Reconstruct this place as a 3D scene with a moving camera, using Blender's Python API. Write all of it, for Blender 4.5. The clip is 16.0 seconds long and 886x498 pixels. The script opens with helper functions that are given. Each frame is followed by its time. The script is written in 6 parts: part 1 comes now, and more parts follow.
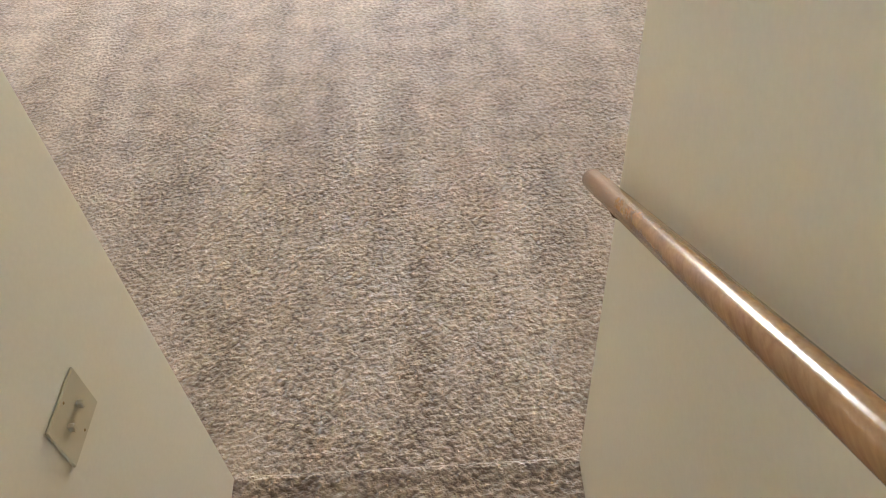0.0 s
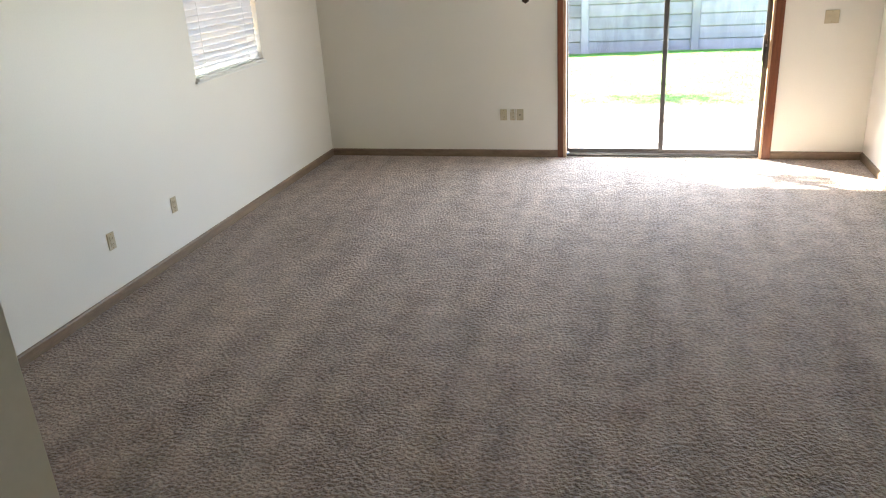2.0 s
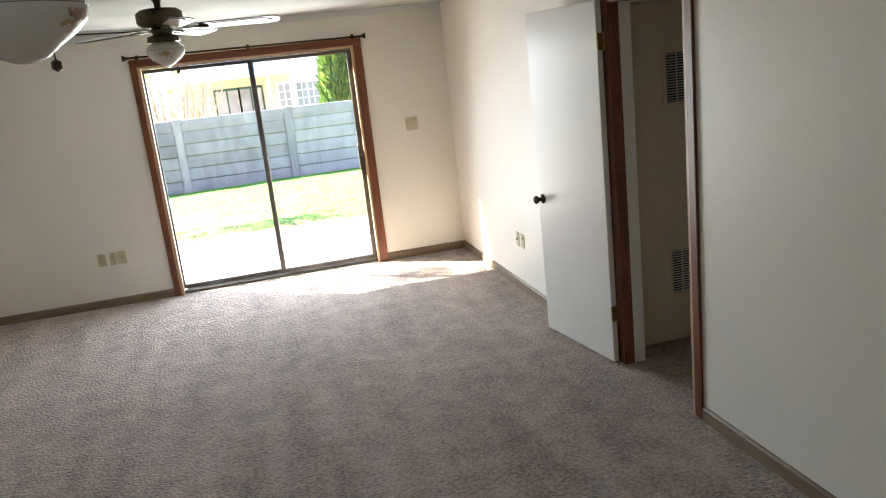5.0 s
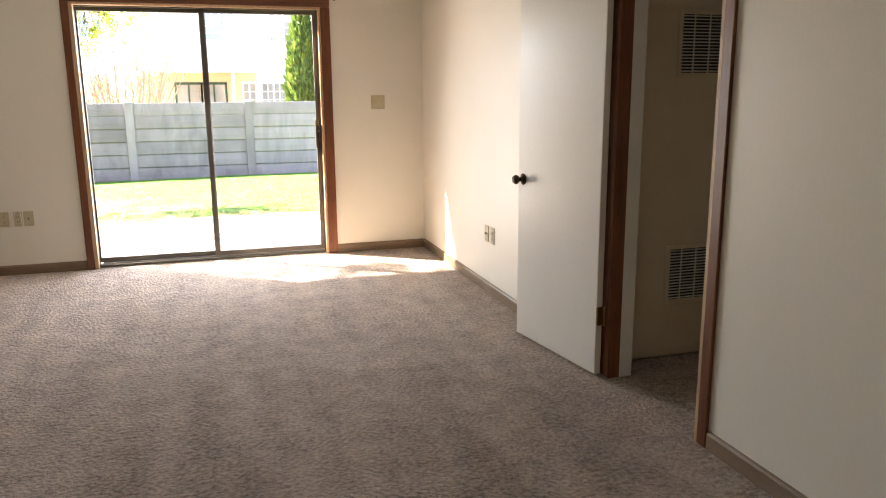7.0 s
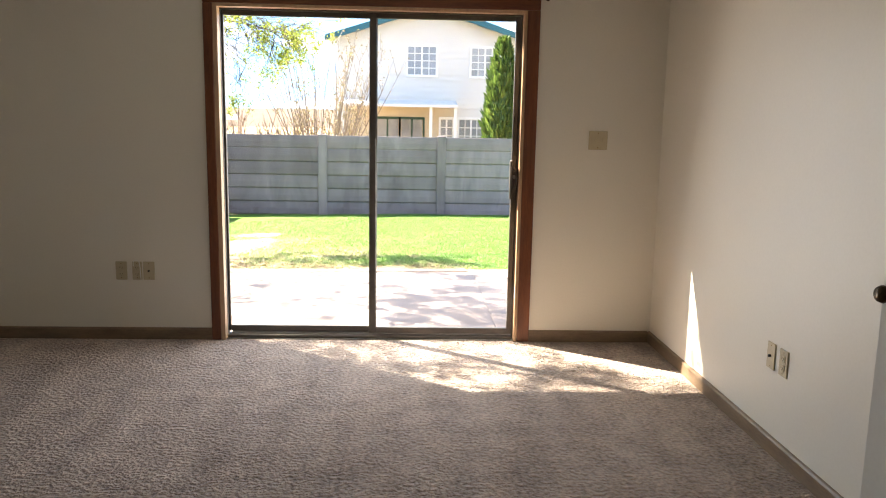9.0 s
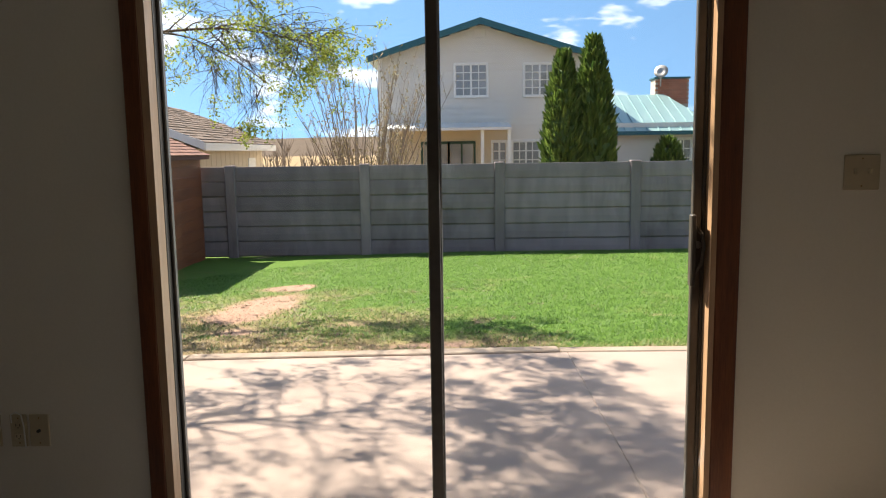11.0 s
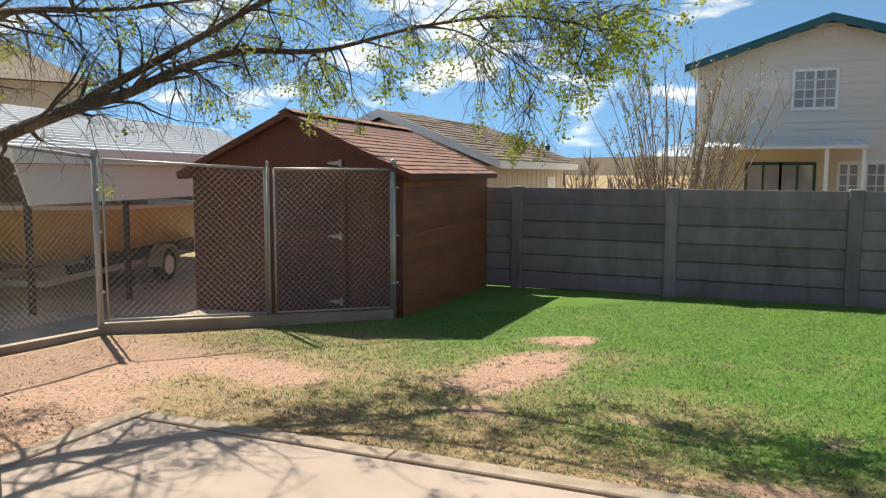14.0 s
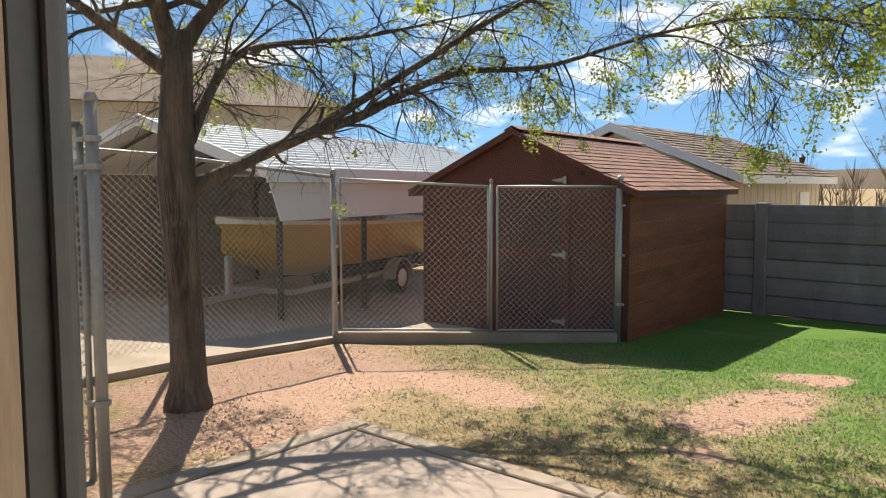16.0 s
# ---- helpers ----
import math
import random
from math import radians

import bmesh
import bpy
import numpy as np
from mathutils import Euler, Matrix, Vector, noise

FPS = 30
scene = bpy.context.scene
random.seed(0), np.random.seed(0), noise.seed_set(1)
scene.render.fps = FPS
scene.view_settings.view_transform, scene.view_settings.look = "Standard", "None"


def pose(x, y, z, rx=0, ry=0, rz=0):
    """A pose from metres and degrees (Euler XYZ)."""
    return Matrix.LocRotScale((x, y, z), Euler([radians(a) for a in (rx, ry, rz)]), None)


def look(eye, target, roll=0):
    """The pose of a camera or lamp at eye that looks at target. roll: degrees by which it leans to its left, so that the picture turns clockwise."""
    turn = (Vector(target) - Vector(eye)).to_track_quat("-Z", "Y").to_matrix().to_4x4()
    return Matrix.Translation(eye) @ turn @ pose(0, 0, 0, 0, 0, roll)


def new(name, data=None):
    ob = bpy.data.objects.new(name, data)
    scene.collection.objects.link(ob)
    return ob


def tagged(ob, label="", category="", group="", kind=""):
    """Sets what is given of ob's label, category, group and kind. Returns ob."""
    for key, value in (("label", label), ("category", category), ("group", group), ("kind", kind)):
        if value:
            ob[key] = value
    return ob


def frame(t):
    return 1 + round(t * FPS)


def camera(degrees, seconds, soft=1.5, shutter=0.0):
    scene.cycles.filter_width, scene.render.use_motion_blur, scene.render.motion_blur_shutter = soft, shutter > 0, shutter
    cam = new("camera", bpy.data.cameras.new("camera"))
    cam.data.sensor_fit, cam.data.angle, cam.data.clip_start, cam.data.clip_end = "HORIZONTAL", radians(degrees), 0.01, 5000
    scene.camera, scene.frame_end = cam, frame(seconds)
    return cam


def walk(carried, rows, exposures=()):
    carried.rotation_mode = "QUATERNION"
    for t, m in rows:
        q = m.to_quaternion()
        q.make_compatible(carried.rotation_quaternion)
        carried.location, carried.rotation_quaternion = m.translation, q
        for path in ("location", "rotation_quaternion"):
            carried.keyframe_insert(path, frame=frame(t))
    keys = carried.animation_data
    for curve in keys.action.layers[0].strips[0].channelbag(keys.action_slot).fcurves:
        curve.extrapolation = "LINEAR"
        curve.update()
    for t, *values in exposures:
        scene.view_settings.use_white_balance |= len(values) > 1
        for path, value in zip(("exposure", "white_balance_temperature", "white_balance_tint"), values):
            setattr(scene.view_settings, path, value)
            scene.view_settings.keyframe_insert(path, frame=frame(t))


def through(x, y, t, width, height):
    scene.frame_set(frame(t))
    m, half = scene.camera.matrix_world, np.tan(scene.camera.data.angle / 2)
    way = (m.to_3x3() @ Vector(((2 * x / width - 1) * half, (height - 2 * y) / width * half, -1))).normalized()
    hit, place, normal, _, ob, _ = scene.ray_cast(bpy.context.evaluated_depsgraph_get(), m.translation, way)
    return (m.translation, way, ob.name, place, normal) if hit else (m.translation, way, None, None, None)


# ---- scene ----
cam = camera(61.0, 16.0, soft=1.1)
EXPOSURES = [(0, 6.6, 6700, 8), (0.6, 5.95, 6600, 9), (1, 5.65, 6400, 8), (2, 4.95, 6150, 6), (3, 4.6, 6050, 5), (5, 4.55, 6250, 6), (7.5, 4.38, 7500, 14), (8.5, 3.9, 7000, 11), (9.5, 2.85, 7200, 11), (12, 1.35, 6950, 7), (14, 1.15, 6950, 5), (15, 1.0, 6900, 5), (16, 1.2, 7000, 6)]
PATH = [
    (0, (-0.121, -8.017, 2.197), (-0.165, -6.644, 0.743), -5.0),
    (0.5, (-0.111, -7.785, 2.061), (-0.265, -6.194, 0.858), -3.6),
    (1, (-0.08, -7.661, 2.056), (-0.372, -5.984, 1.007), -1.4),
    (1.5, (-0.179, -7.64, 1.997), (-0.53, -5.86, 1.155), -1.8),
    (2, (-0.14, -7.576, 2.049), (-0.65, -5.789, 1.311), -3.6),
    (2.5, (-0.105, -7.448, 2.007), (-0.627, -5.619, 1.389), -5.1),
    (3, (-0.19, -7.383, 2.017), (-0.52, -5.485, 1.479), -5.2),
    (3.5, (-0.224, -7.371, 2.027), (-0.364, -5.443, 1.513), -5.3),
    (4, (-0.23, -7.353, 2.01), (-0.185, -5.422, 1.491), -6.7),
    (4.5, (-0.174, -7.252, 1.936), (0.009, -5.328, 1.425), -6.6),
    (5, (-0.126, -7.148, 1.838), (0.324, -5.259, 1.357), -6.3),
    (5.2, (-0.153, -7.111, 1.81), (0.415, -5.256, 1.321), -6.2),
    (7.5, (0.057, -6.146, 1.358), (0.615, -4.269, 0.95), -0.0),
    (8, (0.127, -5.71, 1.368), (0.682, -3.836, 0.94), -1.0),
    (8.5, (0.246, -5.22, 1.361), (0.54, -3.283, 0.961), -0.5),
    (9, (0.24, -4.71, 1.36), (0.327, -2.738, 1.042), 1.1),
    (9.5, (0.22, -4.198, 1.391), (0.252, -2.211, 1.165), -0.6),
    (9.7, (0.219, -3.945, 1.403), (0.219, -1.957, 1.183), -1.2),
    (12, (-0.014, -1.603, 1.376), (-0.131, 0.373, 1.090), 0.6),
    (12.5, (0.010, -1.198, 1.382), (-0.324, 0.754, 1.103), 1.0),
    (13, (-0.062, -0.905, 1.405), (-0.544, 1.019, 1.144), 1.3),
    (13.5, (-0.108, -0.665, 1.420), (-0.798, 1.199, 1.196), 0.4),
    (14, (-0.098, -0.460, 1.408), (-0.915, 1.354, 1.205), 0.2),
    (14.5, (-0.105, -0.328, 1.412), (-0.990, 1.454, 1.215), -0.3),
    (15, (-0.112, -0.268, 1.436), (-1.170, 1.419, 1.246), -0.6),
    (15.5, (-0.087, -0.222, 1.452), (-1.322, 1.341, 1.270), -0.1),
    (16, (-0.104, -0.228, 1.440), (-1.435, 1.256, 1.275), -0.1),
]
walk(cam, [(t, look(eye, target, roll)) for t, eye, target, roll in PATH],
     exposures=EXPOSURES)

# ---- world, sun, exposure ----
EL, SUNWARD = radians(48), Vector((-0.814 * 0.669, 0.581 * 0.669, 0.743))
world = bpy.data.worlds.new("sky")
scene.world = world
world.use_nodes = True
wn, wl = world.node_tree.nodes, world.node_tree.links
sky = wn.new("ShaderNodeTexSky")
sky.sky_type = "NISHITA"
sky.sun_disc = False
sky.sun_elevation, sky.sun_rotation = EL, math.atan2(-0.814, 0.581)
sky.altitude, sky.dust_density, sky.ozone_density = 1200, 0.0, 1.0
wco = wn.new("ShaderNodeTexCoord")
wmap = wn.new("ShaderNodeMapping")
wmap.inputs["Scale"].default_value = (1.0, 1.0, 3.2)
wmap.inputs["Location"].default_value = (0.0, 0.0, 0.55)
wl.new(wco.outputs["Generated"], wmap.inputs["Vector"])
wnoise = wn.new("ShaderNodeTexNoise")
wnoise.inputs["Scale"].default_value, wnoise.inputs["Detail"].default_value = 5.0, 7.0
wnoise.inputs["Roughness"].default_value = 0.55
wl.new(wmap.outputs["Vector"], wnoise.inputs["Vector"])
wramp = wn.new("ShaderNodeValToRGB")
wramp.color_ramp.elements[0].position, wramp.color_ramp.elements[1].position = 0.545, 0.66
wl.new(wnoise.outputs["Fac"], wramp.inputs["Fac"])
wmix = wn.new("ShaderNodeMixRGB")
wmix.inputs["Color2"].default_value = (9.0, 9.0, 9.2, 1)
wl.new(wramp.outputs["Color"], wmix.inputs["Fac"])
wtint = wn.new("ShaderNodeMixRGB")
wtint.blend_type = "MULTIPLY"
wtint.inputs["Fac"].default_value, wtint.inputs["Color2"].default_value = 1.0, (0.80, 1.0, 1.06, 1)
wl.new(sky.outputs["Color"], wtint.inputs["Color1"])
wl.new(wtint.outputs["Color"], wmix.inputs["Color1"])
wup, wnorm = wn.new("ShaderNodeVectorMath"), wn.new("ShaderNodeVectorMath")
wup.inputs[1].default_value, wnorm.operation = (0, 0, 0.28), "NORMALIZE"
wl.new(wco.outputs["Generated"], wup.inputs[0])
wl.new(wup.outputs[0], wnorm.inputs[0])
wl.new(wnorm.outputs[0], sky.inputs["Vector"])
wbg = wn["Background"]
wbg.inputs["Strength"].default_value = 0.083
wl.new(wmix.outputs["Color"], wbg.inputs["Color"])
sun_data = bpy.data.lights.new("sun", "SUN")
sun_data.energy, sun_data.angle, sun_data.color = 4.9, radians(0.53), (1.0, 0.93, 0.83)
sun = new("sun", sun_data)
sun.matrix_world = look(SUNWARD * 40, (0, 0, 0))
# Added fill lamp in the patio door opening, standing in for sky light.
door_fill = bpy.data.lights.new("patio_door_fill", "AREA")
door_fill.shape, door_fill.size, door_fill.size_y = "RECTANGLE", 1.80, 1.95
door_fill.energy, door_fill.color = 4.5, (0.94, 0.97, 1.0)
new("patio_door_fill", door_fill).matrix_world = look((0, 0.125, 1.04), (-0.35, -1, 0.74))


# ---- materials ----
def mat(name, rough=0.6, metal=0.0, spec=0.5):
    m = bpy.data.materials.new(name)
    m.use_nodes = True
    b = m.node_tree.nodes["Principled BSDF"]
    b.inputs["Roughness"].default_value, b.inputs["Metallic"].default_value = rough, metal
    b.inputs["Specular IOR Level"].default_value = spec
    return m, m.node_tree.nodes, m.node_tree.links, b


def surf(name, c1, c2, rough=0.6, metal=0.0, big=1.2, fine=40, bump=0.15, stretch=(1, 1, 1), dist=0.004,
         spec=0.5, per_object=0.0, per_island=0.0, contrast=0.5, space="Object"):
    """Two tones mixed by a coarse and a fine noise, with fine relief."""
    m, n, l, b = mat(name, rough, metal, spec)
    co = n.new("ShaderNodeTexCoord")
    mp = n.new("ShaderNodeMapping")
    mp.inputs["Scale"].default_value = stretch
    if space == "World":
        geo = n.new("ShaderNodeNewGeometry")
        l.new(geo.outputs["Position"], mp.inputs["Vector"])
    else:
        l.new(co.outputs["Object"], mp.inputs["Vector"])
    a, f = n.new("ShaderNodeTexNoise"), n.new("ShaderNodeTexNoise")
    a.inputs["Scale"].default_value, a.inputs["Detail"].default_value = big, 5
    f.inputs["Scale"].default_value, f.inputs["Detail"].default_value = fine, 4
    l.new(mp.outputs["Vector"], a.inputs["Vector"])
    l.new(mp.outputs["Vector"], f.inputs["Vector"])
    add = n.new("ShaderNodeMath")
    add.operation = "MULTIPLY_ADD"
    l.new(f.outputs["Fac"], add.inputs[0])
    add.inputs[1].default_value = 0.6
    l.new(a.outputs["Fac"], add.inputs[2])
    rmp = n.new("ShaderNodeMapRange")
    rmp.inputs["From Min"].default_value, rmp.inputs["From Max"].default_value = 0.8 - contrast / 2, 0.8 + contrast / 2
    l.new(add.outputs[0], rmp.inputs["Value"])
    mix = n.new("ShaderNodeMixRGB")
    mix.inputs["Color1"].default_value, mix.inputs["Color2"].default_value = (*c1, 1), (*c2, 1)
    l.new(rmp.outputs["Result"], mix.inputs["Fac"])
    out = mix.outputs["Color"]
    for amount, node, socket in ((per_object, "ShaderNodeObjectInfo", "Random"), (per_island, "ShaderNodeNewGeometry", "Random Per Island")):
        if amount:
            src = n.new(node)
            r2 = n.new("ShaderNodeMapRange")
            r2.inputs["To Min"].default_value, r2.inputs["To Max"].default_value = 1 - amount, 1 + amount
            l.new(src.outputs[socket], r2.inputs["Value"])
            hsv = n.new("ShaderNodeHueSaturation")
            l.new(r2.outputs["Result"], hsv.inputs["Value"])
            l.new(out, hsv.inputs["Color"])
            out = hsv.outputs["Color"]
    l.new(out, b.inputs["Base Color"])
    if bump:
        bp = n.new("ShaderNodeBump")
        bp.inputs["Strength"].default_value, bp.inputs["Distance"].default_value = bump, dist
        l.new(f.outputs["Fac"], bp.inputs["Height"])
        l.new(bp.outputs["Normal"], b.inputs["Normal"])
    return m


PAINT = surf("wall_paint", (0.78, 0.735, 0.65), (0.83, 0.785, 0.70), 0.42, big=0.8, fine=90, bump=0.05, space="World")
STAIRP = surf("cream_stairwell_paint", (0.75, 0.675, 0.535), (0.80, 0.725, 0.585), 0.42, big=0.8, fine=90, bump=0.05, space="World")
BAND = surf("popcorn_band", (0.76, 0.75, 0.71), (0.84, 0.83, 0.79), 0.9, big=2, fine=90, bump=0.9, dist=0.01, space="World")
# White ceiling, greyed in its colour for the shade on it.
CEIL_SHADED = surf("popcorn_ceiling_shaded", (0.46, 0.465, 0.43), (0.56, 0.56, 0.52), 0.9, big=2, fine=130, bump=0.9, dist=0.01, space="World")
WOOD = surf("red_wood_trim", (0.105, 0.029, 0.011), (0.22, 0.071, 0.026), 0.38, big=6, fine=40, bump=0.1, stretch=(6, 6, 0.5))
WOOD_H = surf("red_wood_trim_flat", (0.105, 0.029, 0.011), (0.22, 0.071, 0.026), 0.38, big=6, fine=40, bump=0.1, stretch=(0.5, 6, 6))
JAMB = surf("pale_wood_jamb", (0.42, 0.26, 0.15), (0.55, 0.36, 0.22), 0.45, big=6, fine=40, bump=0.1, stretch=(6, 6, 0.5))
BASE = surf("baseboard_brown", (0.165, 0.11, 0.068), (0.26, 0.18, 0.115), 0.5, big=4, fine=30, bump=0.1, stretch=(1, 1, 5), space="World")
BRONZE = surf("dark_bronze_aluminium", (0.078, 0.068, 0.058), (0.115, 0.10, 0.086), 0.42, 0.15, bump=0.03)
WHITE = surf("white_semi_gloss", (0.74, 0.72, 0.67), (0.80, 0.78, 0.73), 0.28, big=1.5, fine=60, bump=0.04)
IVORY = surf("ivory_plastic", (0.50, 0.42, 0.28), (0.58, 0.50, 0.35), 0.35, fine=20, bump=0.0)
DARK = surf("dark_slot", (0.01, 0.01, 0.01), (0.02, 0.02, 0.02), 0.6, bump=0)
BRASS = surf("aged_brass", (0.24, 0.15, 0.06), (0.36, 0.24, 0.10), 0.35, 1.0, fine=60, bump=0.1)
KNOB = surf("dark_brass_knob", (0.05, 0.035, 0.02), (0.10, 0.07, 0.04), 0.25, 0.9, bump=0.05)
OAK = surf("varnished_oak_rail", (0.25, 0.115, 0.042), (0.42, 0.22, 0.09), 0.2, big=5, fine=35, bump=0.05, stretch=(6, 0.6, 6))
FANWOOD = surf("dark_fan_blade", (0.05, 0.03, 0.018), (0.09, 0.055, 0.032), 0.17, big=5, fine=40, bump=0.08, stretch=(0.7, 6, 6))
FANPALE = surf("pale_blade_underside", (0.34, 0.28, 0.21), (0.44, 0.37, 0.29), 0.2, big=5, fine=40, bump=0.05, stretch=(0.7, 6, 6))
FANMETAL = surf("antique_fan_metal", (0.06, 0.05, 0.03), (0.14, 0.11, 0.06), 0.35, 0.9, fine=30, bump=0.1)
OPAL = surf("opal_glass", (0.74, 0.69, 0.60), (0.80, 0.75, 0.66), 0.18, fine=20, bump=0)
FLOWER = surf("painted_flowers", (0.42, 0.22, 0.08), (0.60, 0.38, 0.20), 0.3, fine=60, bump=0)
# Even cream tone for the closet door and grille frames.
CREAM_DOOR = surf("cream_door_tone", (0.66, 0.55, 0.41), (0.72, 0.61, 0.46), 0.4, big=1.5, fine=60, bump=0.04)
VINYL = surf("white_vinyl", (0.74, 0.74, 0.72), (0.80, 0.80, 0.78), 0.4, bump=0.02)
CONC = surf("patio_concrete", (0.265, 0.202, 0.174), (0.385, 0.305, 0.266), 0.85, big=1.3, fine=60, bump=0.35, space="World", contrast=0.7)
KERB = surf("kerb_concrete", (0.24, 0.18, 0.14), (0.37, 0.30, 0.245), 0.9, big=3, fine=50, bump=0.4, space="World")
FENCE = surf("grey_precast_concrete", (0.118, 0.097, 0.104), (0.290, 0.243, 0.262), 0.85, big=1.6, fine=8, bump=0.5, stretch=(2.6, 1, 0.9),
             space="World", per_object=0.18, contrast=0.8)
# Side boards get a lit, brighter tone in their colour than the front.
SHEDW = surf("red_brown_stain_lit", (0.165, 0.042, 0.016), (0.325, 0.098, 0.038), 0.6, big=1.6, fine=22, bump=0.4, stretch=(1, 1, 7), space="World", per_object=0.15)
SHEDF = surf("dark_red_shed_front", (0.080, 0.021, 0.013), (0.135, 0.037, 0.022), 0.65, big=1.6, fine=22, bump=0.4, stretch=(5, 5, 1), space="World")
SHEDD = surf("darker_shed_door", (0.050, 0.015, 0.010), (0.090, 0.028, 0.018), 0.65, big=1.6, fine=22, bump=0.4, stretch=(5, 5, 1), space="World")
SHINGLE = surf("red_brown_shingle", (0.14, 0.062, 0.045), (0.24, 0.115, 0.085), 0.9, big=3, fine=160, bump=0.6, space="World", per_object=0.22, per_island=0.22)
SHINGLE2 = surf("weathered_brown_shingle", (0.085, 0.058, 0.046), (0.19, 0.135, 0.105), 0.9, big=2, fine=60, bump=0.6, space="World", per_island=0.35)
GALV = surf("galvanised_steel", (0.30, 0.29, 0.28), (0.43, 0.42, 0.41), 0.5, 0.5, fine=30, bump=0.1)
WIRE = surf("galvanised_wire", (0.48, 0.47, 0.45), (0.62, 0.61, 0.58), 0.45, 0.3, fine=30, bump=0)
SHEET = surf("white_sheet_metal", (0.60, 0.61, 0.62), (0.70, 0.71, 0.72), 0.4, big=0.8, fine=20, bump=0.05, space="World")
POSTBLK = surf("black_steel_post", (0.015, 0.015, 0.015), (0.03, 0.03, 0.03), 0.5, 0.3, bump=0.05)
YELLOW = surf("faded_yellow_gelcoat", (0.40, 0.24, 0.055), (0.52, 0.33, 0.09), 0.3, big=2, fine=20, bump=0.03)
HULLW = surf("white_gelcoat", (0.66, 0.64, 0.58), (0.74, 0.72, 0.66), 0.25, bump=0)
RUBBER = surf("black_rubber", (0.012, 0.012, 0.012), (0.03, 0.03, 0.03), 0.75, fine=60, bump=0.2)
BARK = surf("grey_brown_bark", (0.040, 0.028, 0.021), (0.20, 0.15, 0.115), 0.9, big=3.5, fine=14, bump=1.0, dist=0.05, stretch=(3, 3, 0.55), contrast=0.5)
TWIG = surf("twig_bark", (0.040, 0.030, 0.024), (0.095, 0.072, 0.057), 0.9, big=5, fine=30, bump=0.2)
STEM = surf("pale_bare_stem", (0.15, 0.115, 0.088), (0.25, 0.20, 0.155), 0.85, fine=30, bump=0.1)
SIDING = surf("white_lap_siding", (0.60, 0.58, 0.54), (0.68, 0.66, 0.62), 0.55, big=0.8, fine=20, bump=0.05, space="World")
CREAM = surf("cream_siding", (0.56, 0.47, 0.34), (0.64, 0.55, 0.41), 0.6, big=0.8, fine=20, bump=0.05, space="World")
TEAL = surf("teal_metal_trim", (0.012, 0.085, 0.11), (0.02, 0.12, 0.15), 0.4, 0.2, bump=0.03)
TEALROOF = surf("pale_teal_metal_roof", (0.22, 0.36, 0.38), (0.30, 0.45, 0.46), 0.35, 0.3, big=0.6, fine=10, bump=0.05, space="World")
GREENF = surf("dark_green_door_frame", (0.012, 0.05, 0.032), (0.02, 0.07, 0.045), 0.5, bump=0)
BRICK = surf("red_brick", (0.28, 0.10, 0.06), (0.40, 0.17, 0.10), 0.85, big=4, fine=30, bump=0.3, per_island=0.25)
MORTAR = surf("mortar", (0.34, 0.31, 0.28), (0.42, 0.39, 0.35), 0.9, bump=0.2)
PANE = surf("dark_window_pane", (0.22, 0.23, 0.24), (0.32, 0.33, 0.34), 0.08, fine=3, bump=0, spec=0.8)
HILL = surf("brown_thicket", (0.13, 0.095, 0.07), (0.24, 0.18, 0.135), 0.95, big=0.4, fine=4, bump=0.3, space="World")


def leafy(name, c1, c2, through):
    m, n, l, b = mat(name, 0.55)
    isl = n.new("ShaderNodeNewGeometry")
    mix = n.new("ShaderNodeMixRGB")
    mix.inputs["Color1"].default_value, mix.inputs["Color2"].default_value = (*c1, 1), (*c2, 1)
    l.new(isl.outputs["Random Per Island"], mix.inputs["Fac"])
    l.new(mix.outputs["Color"], b.inputs["Base Color"])
    if through:
        tr, ms = n.new("ShaderNodeBsdfTranslucent"), n.new("ShaderNodeMixShader")
        ms.inputs["Fac"].default_value = through
        l.new(mix.outputs["Color"], tr.inputs["Color"])
        l.new(b.outputs[0], ms.inputs[1])
        l.new(tr.outputs[0], ms.inputs[2])
        l.new(ms.outputs[0], n["Material Output"].inputs["Surface"])
    return m


LEAF = leafy("young_leaf", (0.18, 0.255, 0.03), (0.42, 0.45, 0.09), 0.55)
EVERG = leafy("evergreen_scale_leaf", (0.03, 0.07, 0.014), (0.17, 0.25, 0.05), 0.35)
PINEM = leafy("pine_needle", (0.28, 0.36, 0.20), (0.48, 0.56, 0.34), 0.6)
BLADE = leafy("grass_blade", (0.032, 0.115, 0.013), (0.19, 0.33, 0.06), 0.45)
CLOD = leafy("soil_crumb", (0.24, 0.145, 0.10), (0.50, 0.33, 0.25), 0.0)
DEADB = leafy("dead_leaf_shade_bits", (0.09, 0.058, 0.036), (0.25, 0.17, 0.10), 0.1)
DRYB = leafy("dry_grass_blade", (0.22, 0.19, 0.075), (0.40, 0.32, 0.16), 0.3)


